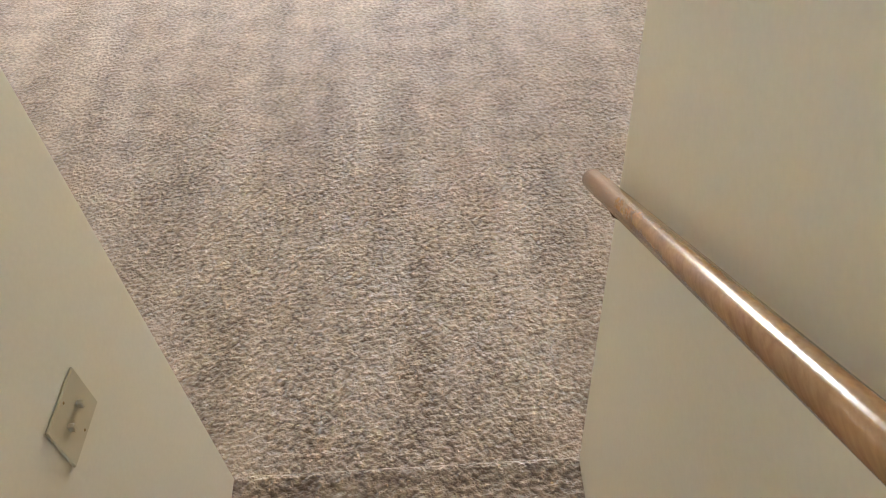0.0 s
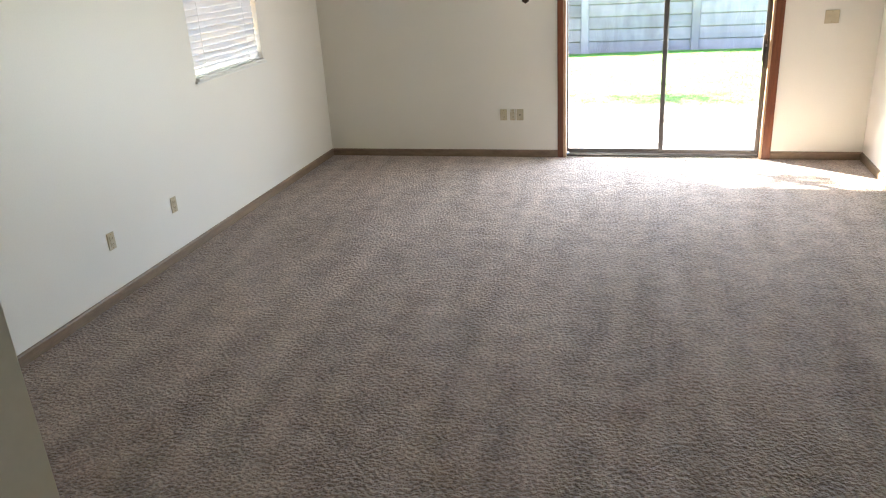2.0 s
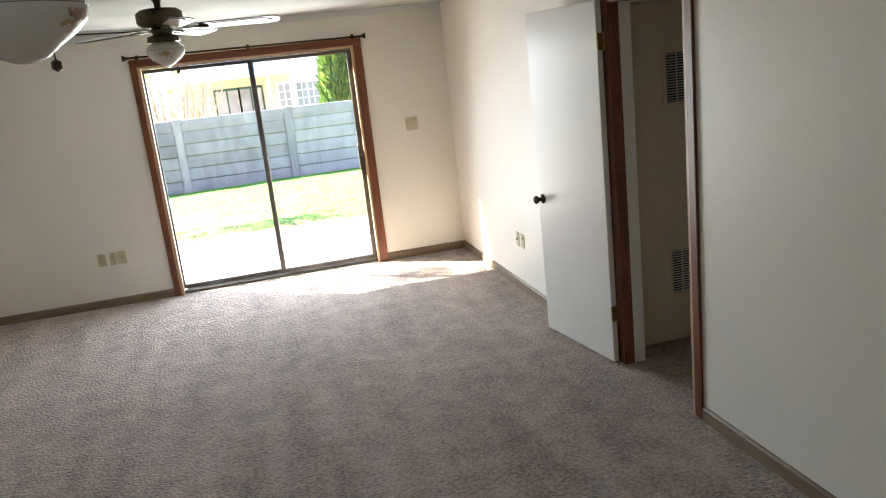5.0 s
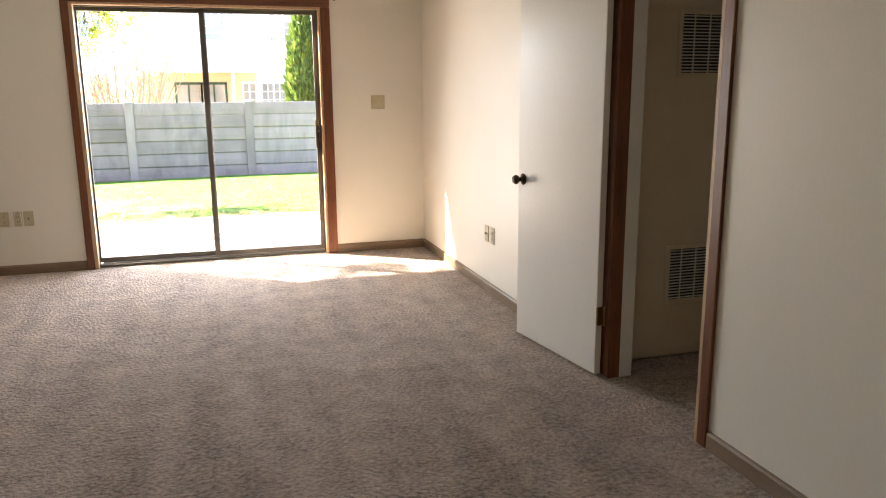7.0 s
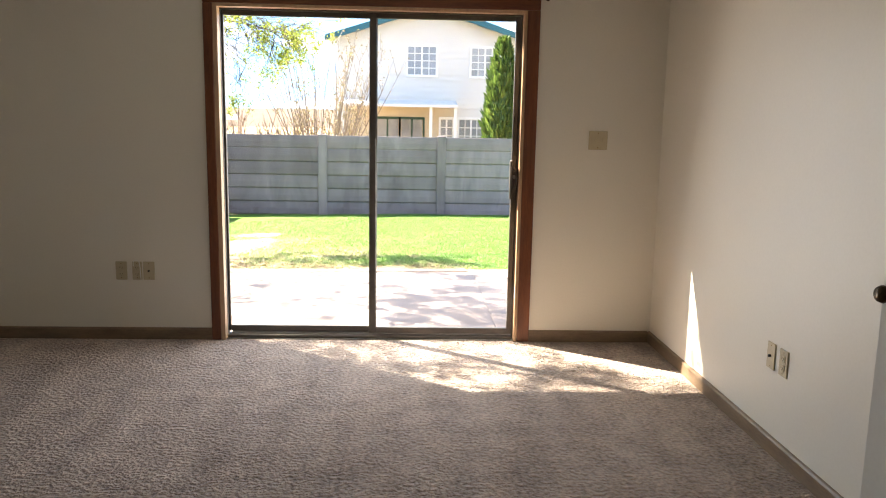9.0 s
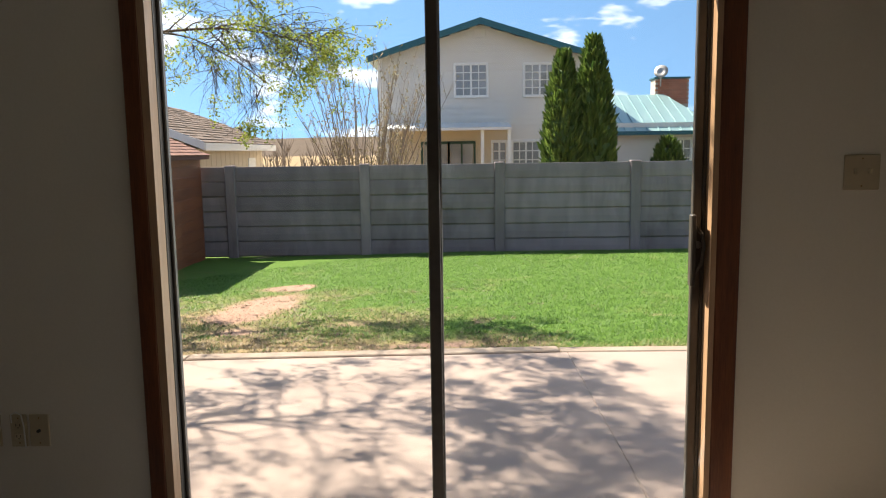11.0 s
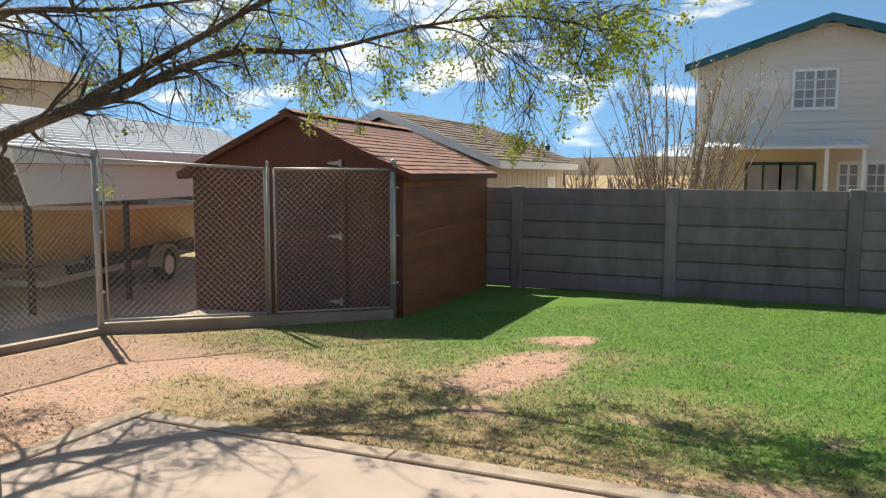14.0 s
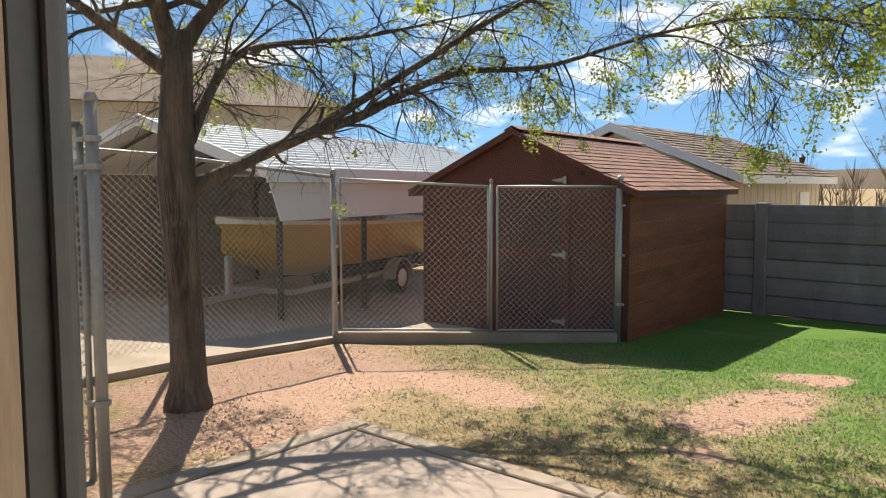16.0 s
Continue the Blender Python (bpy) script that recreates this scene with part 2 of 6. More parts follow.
def glass_material():
    m, n, l, b = mat("clear_pane")
    t, g, ms, lw, pw, fr = (n.new("ShaderNode" + k) for k in ("BsdfTransparent", "BsdfGlossy", "MixShader", "LayerWeight", "Math", "Math"))
    g.inputs["Roughness"].default_value = 0.02
    lw.inputs["Blend"].default_value = 0.5
    pw.operation, pw.inputs[1].default_value = "POWER", 5.0
    fr.operation, fr.inputs[1].default_value, fr.inputs[2].default_value = "MULTIPLY_ADD", 0.96, 0.03
    l.new(lw.outputs["Facing"], pw.inputs[0])
    l.new(pw.outputs[0], fr.inputs[0])
    t.inputs["Color"].default_value = (0.96, 0.96, 0.95, 1)
    l.new(fr.outputs[0], ms.inputs["Fac"])
    l.new(t.outputs[0], ms.inputs[1])
    l.new(g.outputs[0], ms.inputs[2])
    l.new(ms.outputs[0], n["Material Output"].inputs["Surface"])
    return m


GLASS = glass_material()


def blind_material():
    m, n, l, b = mat("white_blind_slat", 0.5)
    b.inputs["Base Color"].default_value = (0.66, 0.65, 0.66, 1)
    tr, ms = n.new("ShaderNodeBsdfTranslucent"), n.new("ShaderNodeMixShader")
    tr.inputs["Color"].default_value = (0.75, 0.74, 0.70, 1)
    ms.inputs["Fac"].default_value = 0.26
    l.new(b.outputs[0], ms.inputs[1])
    l.new(tr.outputs[0], ms.inputs[2])
    l.new(ms.outputs[0], n["Material Output"].inputs["Surface"])
    return m


BLIND = blind_material()


def carpet_material():
    """Cut-pile carpet: tufts, trodden patches and vacuum lanes."""
    m, n, l, b = mat("taupe_carpet", 0.95, 0, 0.15)
    geo = n.new("ShaderNodeNewGeometry")
    tuft, tread, lanes, fleck = (n.new("ShaderNodeTexNoise") for _ in range(4))
    lane_map = n.new("ShaderNodeMapping")
    lane_map.inputs["Scale"].default_value = (3.5, 0.5, 1)
    l.new(geo.outputs["Position"], lane_map.inputs["Vector"])
    for t, sc, d in ((tuft, 52, 3), (tread, 6.5, 5), (fleck, 24, 4)):
        t.inputs["Scale"].default_value, t.inputs["Detail"].default_value = sc, d
        l.new(geo.outputs["Position"], t.inputs["Vector"])
    l.new(lane_map.outputs["Vector"], lanes.inputs["Vector"])
    lanes.inputs["Scale"].default_value = 1.3
    s1, s2, s3 = (n.new("ShaderNodeMath") for _ in range(3))
    for s, k in ((s1, 2.7), (s2, 1.5), (s3, 1.1)):
        s.operation = "MULTIPLY_ADD"
        s.inputs[1].default_value = k
    l.new(tuft.outputs["Fac"], s1.inputs[0])
    step = n.new("ShaderNodeMapRange")
    step.interpolation_type = "SMOOTHSTEP"
    step.inputs["From Min"].default_value, step.inputs["From Max"].default_value = 0.28, 0.76
    step.inputs["To Max"].default_value = 0.55
    l.new(tread.outputs["Fac"], step.inputs["Value"])
    l.new(step.outputs["Result"], s1.inputs[2])
    l.new(lanes.outputs["Fac"], s2.inputs[0])
    l.new(s1.outputs[0], s2.inputs[2])
    l.new(fleck.outputs["Fac"], s3.inputs[0])
    l.new(s2.outputs[0], s3.inputs[2])
    rp = n.new("ShaderNodeMapRange")
    rp.inputs["From Min"].default_value, rp.inputs["From Max"].default_value = 2.1, 3.75
    l.new(s3.outputs[0], rp.inputs["Value"])
    mix = n.new("ShaderNodeMixRGB")
    mix.inputs["Color1"].default_value, mix.inputs["Color2"].default_value = (0.215, 0.150, 0.115, 1), (0.70, 0.54, 0.44, 1)
    l.new(rp.outputs["Result"], mix.inputs["Fac"])
    l.new(mix.outputs["Color"], b.inputs["Base Color"])
    b.inputs["Sheen Weight"].default_value, b.inputs["Sheen Roughness"].default_value = 0.35, 0.5
    bp = n.new("ShaderNodeBump")
    bp.inputs["Strength"].default_value, bp.inputs["Distance"].default_value = 1.0, 0.02
    l.new(s1.outputs[0], bp.inputs["Height"])
    l.new(bp.outputs["Normal"], b.inputs["Normal"])
    return m


CARPET = carpet_material()
DIRT_SPOTS = ((-2.08, 6.0, 0.5, 0.85), (-2.2, 5.3, 0.42, 0.75), (-2.14, 7.33, 0.38, 0.42), (-2.0, 4.32, 0.34, 0.28), (-0.9, 4.62, 0.3, 0.2), (-5.6, 4.0, 1.5, 1.6), (-4.9, 2.6, 1.2, 1.6), (-4.4, 4.7, 1.2, 0.5), (-0.2, 3.55, 0.5, 0.2))


def dirtiness(x, y):
    """How bare the lawn is at a place, 0 to 1."""
    best = 0.0
    for cx, cy, rx, ry in DIRT_SPOTS:
        best = max(best, 1.25 - math.hypot((x - cx) / rx, (y - cy) / ry))
    return best + 0.55 * noise.noise((x * 1.7, y * 1.7, 3.0)) + 0.3 * noise.noise((x * 6, y * 6, 9.0))


def dryness(x, y):
    """How thin and yellow the lawn is: towards the tree and the patio."""
    v = max(0.0, (1.2 - x) / 5.0) * max(0.0, (8.4 - y) / 3.6)
    v += 0.55 * max(0.0, (4.2 - y)) * (1 if x < 2.5 else 0.4)
    return v + 0.4 * noise.noise((x * 1.1, y * 1.1, 5.0)) + 0.25 * noise.noise((x * 5, y * 5, 1.0))


def lawn_material():
    """Soil and turf: the share of each is a vertex attribute laid down by the shape of the bare spots."""
    m, n, l, b = mat("lawn_soil", 0.95, 0, 0.2)
    at = n.new("ShaderNodeAttribute")
    at.attribute_name = "cover"
    geo, f, g = n.new("ShaderNodeNewGeometry"), n.new("ShaderNodeTexNoise"), n.new("ShaderNodeTexNoise")
    f.inputs["Roughness"].default_value = 0.68
    f.inputs["Scale"].default_value, f.inputs["Detail"].default_value = 38, 9
    g.inputs["Scale"].default_value, g.inputs["Detail"].default_value = 2.2, 4
    l.new(geo.outputs["Position"], f.inputs["Vector"])
    l.new(geo.outputs["Position"], g.inputs["Vector"])
    sep = n.new("ShaderNodeSeparateColor")
    l.new(at.outputs["Color"], sep.inputs["Color"])

    def tone(c1, c2):
        x = n.new("ShaderNodeMixRGB")
        x.inputs["Color1"].default_value, x.inputs["Color2"].default_value = (*c1, 1), (*c2, 1)
        k = n.new("ShaderNodeMapRange")
        k.inputs["From Min"].default_value, k.inputs["From Max"].default_value = 0.34, 0.62
        l.new(f.outputs["Fac"], k.inputs["Value"])
        l.new(k.outputs["Result"], x.inputs["Fac"])
        return x.outputs["Color"]

    def sharp(sock, lo, hi):
        a = n.new("ShaderNodeMath")
        a.operation = "MULTIPLY_ADD"
        l.new(f.outputs["Fac"], a.inputs[0])
        a.inputs[1].default_value = 0.7
        l.new(sock, a.inputs[2])
        r = n.new("ShaderNodeMapRange")
        r.inputs["From Min"].default_value, r.inputs["From Max"].default_value = lo, hi
        l.new(a.outputs[0], r.inputs["Value"])
        return r.outputs["Result"]
    green, dry, soil = tone((0.028, 0.080, 0.010), (0.12, 0.215, 0.034)), tone((0.15, 0.115, 0.055), (0.37, 0.265, 0.15)), tone((0.21, 0.118, 0.083), (0.50, 0.325, 0.245))
    x1, x2 = n.new("ShaderNodeMixRGB"), n.new("ShaderNodeMixRGB")
    l.new(sharp(sep.outputs["Green"], 0.55, 1.25), x1.inputs["Fac"])
    l.new(green, x1.inputs["Color1"])
    l.new(dry, x1.inputs["Color2"])
    l.new(sharp(sep.outputs["Red"], 0.62, 0.95), x2.inputs["Fac"])
    l.new(x1.outputs["Color"], x2.inputs["Color1"])
    l.new(soil, x2.inputs["Color2"])
    l.new(x2.outputs["Color"], b.inputs["Base Color"])
    bp = n.new("ShaderNodeBump")
    bp.inputs["Strength"].default_value, bp.inputs["Distance"].default_value = 1.0, 0.014
    l.new(f.outputs["Fac"], bp.inputs["Height"])
    l.new(bp.outputs["Normal"], b.inputs["Normal"])
    return m


LAWN = lawn_material()


# ---- mesh helpers ----
class Build:
    """Collects vertices and faces of one mesh."""

    def __init__(self):
        self.v, self.f = [], []

    def add(self, vs, fs):
        k = len(self.v)
        self.v.extend([tuple(p) for p in vs])
        self.f.extend([tuple(i + k for i in f) for f in fs])
        return self

    def box(self, x0, y0, z0, x1, y1, z1, c=0.0, m=None):
        """A box with chamfered edges of width c."""
        x0, x1, y0, y1, z0, z1 = min(x0, x1), max(x0, x1), min(y0, y1), max(y0, y1), min(z0, z1), max(z0, z1)
        if c <= 0:
            vs = [(x, y, z) for z in (z0, z1) for y in (y0, y1) for x in (x0, x1)]
            fs = [(0, 2, 3, 1), (4, 5, 7, 6), (0, 1, 5, 4), (2, 6, 7, 3), (0, 4, 6, 2), (1, 3, 7, 5)]
        else:
            bm = bmesh.new()
            bmesh.ops.create_cube(bm, size=1)
            for v in bm.verts:
                v.co = ((x0 + x1) / 2 + v.co.x * (x1 - x0), (y0 + y1) / 2 + v.co.y * (y1 - y0), (z0 + z1) / 2 + v.co.z * (z1 - z0))
            bmesh.ops.bevel(bm, geom=bm.edges[:], offset=c, segments=1, affect="EDGES")
            bm.verts.index_update()
            vs, fs = [v.co.copy() for v in bm.verts], [[v.index for v in f.verts] for f in bm.faces]
            bm.free()
        if m is not None:
            vs = [m @ Vector(p) for p in vs]
        return self.add(vs, fs)

    def tube(self, pts, radii, sides=8, cap=True):
        """A tube along points."""
        pts = [Vector(p) for p in pts]
        if not hasattr(radii, "__len__"):
            radii = [radii] * len(pts)
        vs, fs, ref = [], [], None
        for i, p in enumerate(pts):
            d = (pts[min(i + 1, len(pts) - 1)] - pts[max(i - 1, 0)]).normalized()
            if ref is None:
                ref = d.orthogonal().normalized()
            a = (ref - d * ref.dot(d))
            a = a.normalized() if a.length > 1e-6 else d.orthogonal().normalized()
            ref, b = a, d.cross(a)
            for k in range(sides):
                w = 2 * math.pi * k / sides
                vs.append(p + (a * math.cos(w) + b * math.sin(w)) * radii[i])
        for i in range(len(pts) - 1):
            for k in range(sides):
                fs.append((i * sides + k, i * sides + (k + 1) % sides, (i + 1) * sides + (k + 1) % sides, (i + 1) * sides + k))
        if cap:
            fs.append(tuple(reversed(range(sides))))
            fs.append(tuple(range((len(pts) - 1) * sides, len(pts) * sides)))
        return self.add(vs, fs)

    def lathe(self, profile, sides=24, at=(0, 0, 0), m=None):
        """Turned shape from (radius, height) pairs about the z axis."""
        vs, fs = [], []
        for r, z in profile:
            for k in range(sides):
                w = 2 * math.pi * k / sides
                vs.append(Vector((at[0] + r * math.cos(w), at[1] + r * math.sin(w), at[2] + z)))
        for i in range(len(profile) - 1):
            for k in range(sides):
                fs.append((i * sides + k, i * sides + (k + 1) % sides, (i + 1) * sides + (k + 1) % sides, (i + 1) * sides + k))
        fs.append(tuple(reversed(range(sides))))
        fs.append(tuple(range((len(profile) - 1) * sides, len(profile) * sides)))
        if m is not None:
            vs = [m @ v for v in vs]
        return self.add(vs, fs)

    def prism(self, poly, lo, hi, axis="y"):
        """A polygon in the plane across axis, drawn out along it from lo to hi."""
        def put(a, b, t):
            return {"y": (a, t, b), "x": (t, a, b), "z": (a, b, t)}[axis]
        k = len(poly)
        vs = [put(a, b, lo) for a, b in poly] + [put(a, b, hi) for a, b in poly]
        fs = [tuple(range(k)), tuple(reversed(range(k, 2 * k)))]
        fs += [(i, k + i, k + (i + 1) % k, (i + 1) % k) for i in range(k)]
        return self.add(vs, fs)

    def mesh(self, name, smooth=False):
        me = bpy.data.meshes.new(name)
        me.from_pydata(self.v, [], self.f)
        bm = bmesh.new()
        bm.from_mesh(me)
        bmesh.ops.recalc_face_normals(bm, faces=bm.faces)
        bm.to_mesh(me)
        bm.free()
        if smooth:
            me.polygons.foreach_set("use_smooth", [True] * len(me.polygons))
        return me


def solid(name, b, material, label="", category="", group="", kind="", m=None, smooth=False):
    """A top-level thing of one mesh."""
    me = b.mesh(name, smooth)
    me.materials.append(material)
    ob = new(name, me)
    if m is not None:
        ob.matrix_world = m
    return tagged(ob, label, category, group, kind)


def thing(name, m, label, category, group="", kind=""):
    """An Empty at the base of a thing; its parts are made in its own axes."""
    ob = new(name)
    ob.empty_display_size = 0.1
    ob.matrix_world = m if isinstance(m, Matrix) else Matrix.Translation(m)
    return tagged(ob, label, category, group, kind)


def part(name, b, material, parent, label="", smooth=False, kind="", m=None):
    me = b if isinstance(b, bpy.types.Mesh) else b.mesh(name, smooth)
    if not me.materials:
        me.materials.append(material)
    ob = new(name, me)
    ob.parent = parent
    if m is not None:
        ob.matrix_local = m
    return tagged(ob, label, kind=kind)


def wall(name, axis, at, thick, u0, u1, z0, z1, holes, material, label):
    """A wall across axis from at to at + thick, with rectangular holes (u0, u1, z0, z1) through it."""
    us = sorted({u0, u1, *[h[0] for h in holes], *[h[1] for h in holes]})
    zs = sorted({z0, z1, *[h[2] for h in holes], *[h[3] for h in holes]})
    b = Build()
    inside = lambda u, z: u0 < u < u1 and z0 < z < z1 and not any(h[0] < u < h[1] and h[2] < z < h[3] for h in holes)
    P = (lambda u, t, z: (u, t, z)) if axis == "y" else (lambda u, t, z: (t, u, z))
    for i in range(len(us) - 1):
        for j in range(len(zs) - 1):
            ua, ub, za, zb = us[i], us[i + 1], zs[j], zs[j + 1]
            um, zm = (ua + ub) / 2, (za + zb) / 2
            if not inside(um, zm):
                continue
            for t in (at, at + thick):
                b.add([P(ua, t, za), P(ub, t, za), P(ub, t, zb), P(ua, t, zb)], [(0, 1, 2, 3)])
            for du, dz, q in ((-1, 0, ((ua, za), (ua, zb))), (1, 0, ((ub, za), (ub, zb))), (0, -1, ((ua, za), (ub, za))), (0, 1, ((ua, zb), (ub, zb)))):
                pu = (us[i - 1] + ua) / 2 if du < 0 and i else (ub + us[i + 2]) / 2 if du > 0 and i + 2 < len(us) else um + du * 99
                pz = (zs[j - 1] + za) / 2 if dz < 0 and j else (zb + zs[j + 2]) / 2 if dz > 0 and j + 2 < len(zs) else zm + dz * 99
                if not inside(pu if du else um, pz if dz else zm):
                    (a1, b1), (a2, b2) = q
                    b.add([P(a1, at, b1), P(a2, at, b2), P(a2, at + thick, b2), P(a1, at + thick, b1)], [(0, 1, 2, 3)])
    me = b.mesh(name)
    bm = bmesh.new()
    bm.from_mesh(me)
    bmesh.ops.remove_doubles(bm, verts=bm.verts, dist=0.0005)
    bmesh.ops.recalc_face_normals(bm, faces=bm.faces)
    bm.to_mesh(me)
    bm.free()
    me.materials.append(material)
    return tagged(new(name, me), label, "wall", kind="structure")


# ---- the room: floor, walls, ceiling, stairs ----
XL, XR, YB, H = -3.50, 1.808, -6.98, 2.38
SX0, SX1 = -0.82, 0.185
solid("floor", Build().box(XL - 0.12, YB - 0.12, -0.12, XR + 0.12, 0.02, 0.0).box(XR + 0.12, -4.5, -0.12, 2.97, -3.1, -0.0),
      CARPET, "taupe cut-pile carpet with trodden patches", "carpet", kind="structure")
solid("ceiling", Build().box(XL - 0.12, YB - 0.12, H, 2.97, 0.11, H + 0.14), CEIL_SHADED, "white popcorn-textured ceiling, greyed by shade in its colour", "ceiling", kind="structure")
# Unseen roof slab; its west overhang is added to keep sun off the blinds.
solid("roof", Build().box(XL - 0.95, -7.1, H + 0.141, 2.97, 0.22, H + 0.26), SHINGLE, "unseen roof slab with a west overhang added to shade the blinds", "roof", kind="structure")
wall("wall_north", "y", 0.0, 0.11, XL - 0.12, XR + 0.12, -0.12, H, [(-0.955, 0.935, 0.0, 2.07)], PAINT, "warm white painted wall with the patio door opening")
wall("wall_west", "x", XL - 0.12, 0.12, YB - 0.12, 0.0, 0.0, H, [(-2.40, -1.30, 1.22, 2.07)], PAINT, "warm white painted wall with one window opening")
wall("wall_east", "x", XR, 0.12, YB - 0.12, 0.0, 0.0, H, [(-4.10, -3.36, 0.0, 2.06)], PAINT, "warm white painted wall with a doorway")
wall("wall_south", "y", YB - 0.12, 0.12, XL, XR, 0.0, H, [(SX0, SX1, 0.0, H)], STAIRP, "cream painted wall beside the stair opening")
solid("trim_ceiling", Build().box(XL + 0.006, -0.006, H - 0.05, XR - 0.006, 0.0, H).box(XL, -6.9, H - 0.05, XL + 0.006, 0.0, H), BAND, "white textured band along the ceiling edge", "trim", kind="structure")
# stairwell
wall("wall_stair_west", "x", SX0 - 0.12, 0.12, -11.9, YB - 0.12, 0.0, 4.9, [], STAIRP, "cream painted stairwell wall")
wall("wall_stair_east", "x", SX1, 0.12, -11.9, YB - 0.12, 0.0, 4.9, [], STAIRP, "cream painted stairwell wall with a handrail")
# Unseen tall opening, added so daylight falls down the stairs.
wall("wall_stair_end", "y", -12.02, 0.12, SX0 - 0.12, SX1 + 0.12, 0.0, 4.9, [(SX0 + 0.02, SX1 - 0.02, 2.6, 4.6)], STAIRP, "cream painted wall with an added opening that lights the stairs")
wall("wall_stair_front", "y", YB - 0.12, 0.12, SX0 - 0.12, SX1 + 0.12, H + 0.14, 4.9, [], STAIRP, "cream painted wall above the stair opening")
solid("ceiling_stair", Build().box(SX0 - 0.12, -12.02, 4.9, SX1 + 0.12, YB, 5.0), CEIL_SHADED, "white textured ceiling over the stairs, greyed by shade in its colour", "ceiling", kind="structure")
stairs = thing("staircase", (0, 0, 0), "taupe carpeted staircase with rounded nosings", "stairs", kind="structure")
for k in range(1, 15):
    yn, zt = YB - 0.005 - 0.27 * (k - 1), 0.18 * k
    back = yn - 0.27 if k < 14 else -11.89
    st = Build().box(SX0 + 0.002, back, zt - 0.18 if k > 1 else 0.001, SX1 - 0.002, yn - 0.014, zt - 0.045)
    prof = [(back - 0.01, zt - 0.045), (yn - 0.012, zt - 0.045)] + [(yn + 0.024 * math.cos(a) - 0.004, zt - 0.022 + 0.024 * math.sin(a)) for a in (-1.4, -1.0, -0.5, 0.0, 0.5, 1.0, 1.5)] + [(yn - 0.05, zt - 0.003), (back - 0.01, zt)]
    st.prism(prof, SX0 + 0.001, SX1 - 0.001, "x")
    part("step", st, CARPET, stairs)
# hall behind the doorway
wall("wall_hall_north", "y", -3.22, 0.1, XR + 0.12, 2.97, 0.0, H, [(1.985, 2.70, 0.0, 2.04)], PAINT, "white painted hall wall around a closet door")
wall("wall_hall_south", "y", -4.5, 0.1, XR + 0.12, 2.97, 0.0, H, [], PAINT, "white painted hall wall")
wall("wall_hall_east", "x", 2.87, 0.1, -4.4, -3.22, 0.0, H, [], PAINT, "white painted hall wall")


def baseboard(name, axis, at, side, u0, u1):
    """A baseboard with a rounded top along a wall face."""
    p = [(0, 0.0), (side * 0.014, 0.0), (side * 0.014, 0.062), (side * 0.008, 0.072), (0, 0.075)]
    b = Build()
    if axis == "y":
        b.prism([(at + d, z) for d, z in p], u0, u1, "x")
    else:
        b.prism([(at + d, z) for d, z in p], u0, u1, "y")
    solid(name, b, BASE, "brown wooden baseboard", "baseboard", kind="structure")


baseboard("baseboard_north_a", "y", 0.0, -1, XL + 0.014, -1.012)
baseboard("baseboard_north_b", "y", 0.0, -1, 1.012, XR - 0.014)
baseboard("baseboard_west", "x", XL, 1, YB, 0.0)
baseboard("baseboard_east_a", "x", XR, -1, -3.30, 0.0)
baseboard("baseboard_east_b", "x", XR, -1, YB, -4.16)
baseboard("baseboard_south_a", "y", YB, 1, XL + 0.014, SX0)
baseboard("baseboard_south_b", "y", YB, 1, SX1, XR - 0.014)

# patio door
pd = thing("door_1", (0, 0, 0), "closed sliding glass patio door in dark bronze frame with red-brown wooden casing", "patio door", kind="structure")
part("casing", Build().box(-1.012, -0.02, 0, -0.955, 0.0, 2.07, 0.004), WOOD, pd, "red-brown wooden casing")
part("casing", Build().box(0.935, -0.02, 0, 1.012, 0.0, 2.07, 0.004), WOOD, pd, "red-brown wooden casing")
part("casing", Build().box(-1.012, -0.022, 2.0705, 1.012, 0.0, 2.135, 0.004), WOOD_H, pd, "red-brown wooden head casing")
part("jamb", Build().box(-0.954, -0.018, 0, -0.928, 0.045, 2.05), JAMB, pd, "pale wooden jamb")
part("jamb", Build().box(0.915, -0.018, 0, 0.934, 0.045, 2.05), JAMB, pd, "pale wooden jamb")
part("jamb", Build().box(-0.954, -0.018, 2.0505, 0.934, 0.045, 2.069), JAMB, pd, "pale wooden head jamb")
outer = part("frame", Build().box(-0.954, 0.046, 0.0, -0.926, 0.104, 2.069, 0.002).box(0.905, 0.046, 0.0, 0.934, 0.104, 2.069, 0.002)
             .box(-0.926, 0.046, 2.045, 0.905, 0.104, 2.069).box(-0.926, 0.03, 0.0, 0.905, 0.115, 0.022, 0.003), BRONZE, pd, "dark bronze aluminium frame")
part("track", Build().box(-0.904, 0.054, 0.0225, 0.904, 0.058, 0.032).box(-0.904, 0.087, 0.0225, 0.904, 0.091, 0.032), GALV, outer)


def panel(name, x0, x1, y, left, right):
    fr = part(name, Build().box(x0, y - 0.0125, 0.034, x0 + left, y + 0.0125, 2.043, 0.003).box(x1 - right, y - 0.0125, 0.034, x1, y + 0.0125, 2.043, 0.003)
              .box(x0 + left, y - 0.0115, 0.034, x1 - right, y + 0.0115, 0.072, 0.003).box(x0 + left, y - 0.0115, 2.012, x1 - right, y + 0.0115, 2.043, 0.003), BRONZE, pd)
    part("pane", Build().box(x0 + left - 0.004, y - 0.003, 0.068, x1 - right + 0.004, y + 0.003, 2.016), GLASS, fr)
    return fr


panel("fixed_panel", -0.926, 0.024, 0.089, 0.012, 0.042)
slide = panel("sliding_panel", -0.024, 0.904, 0.062, 0.042, 0.03)
hb = Build()
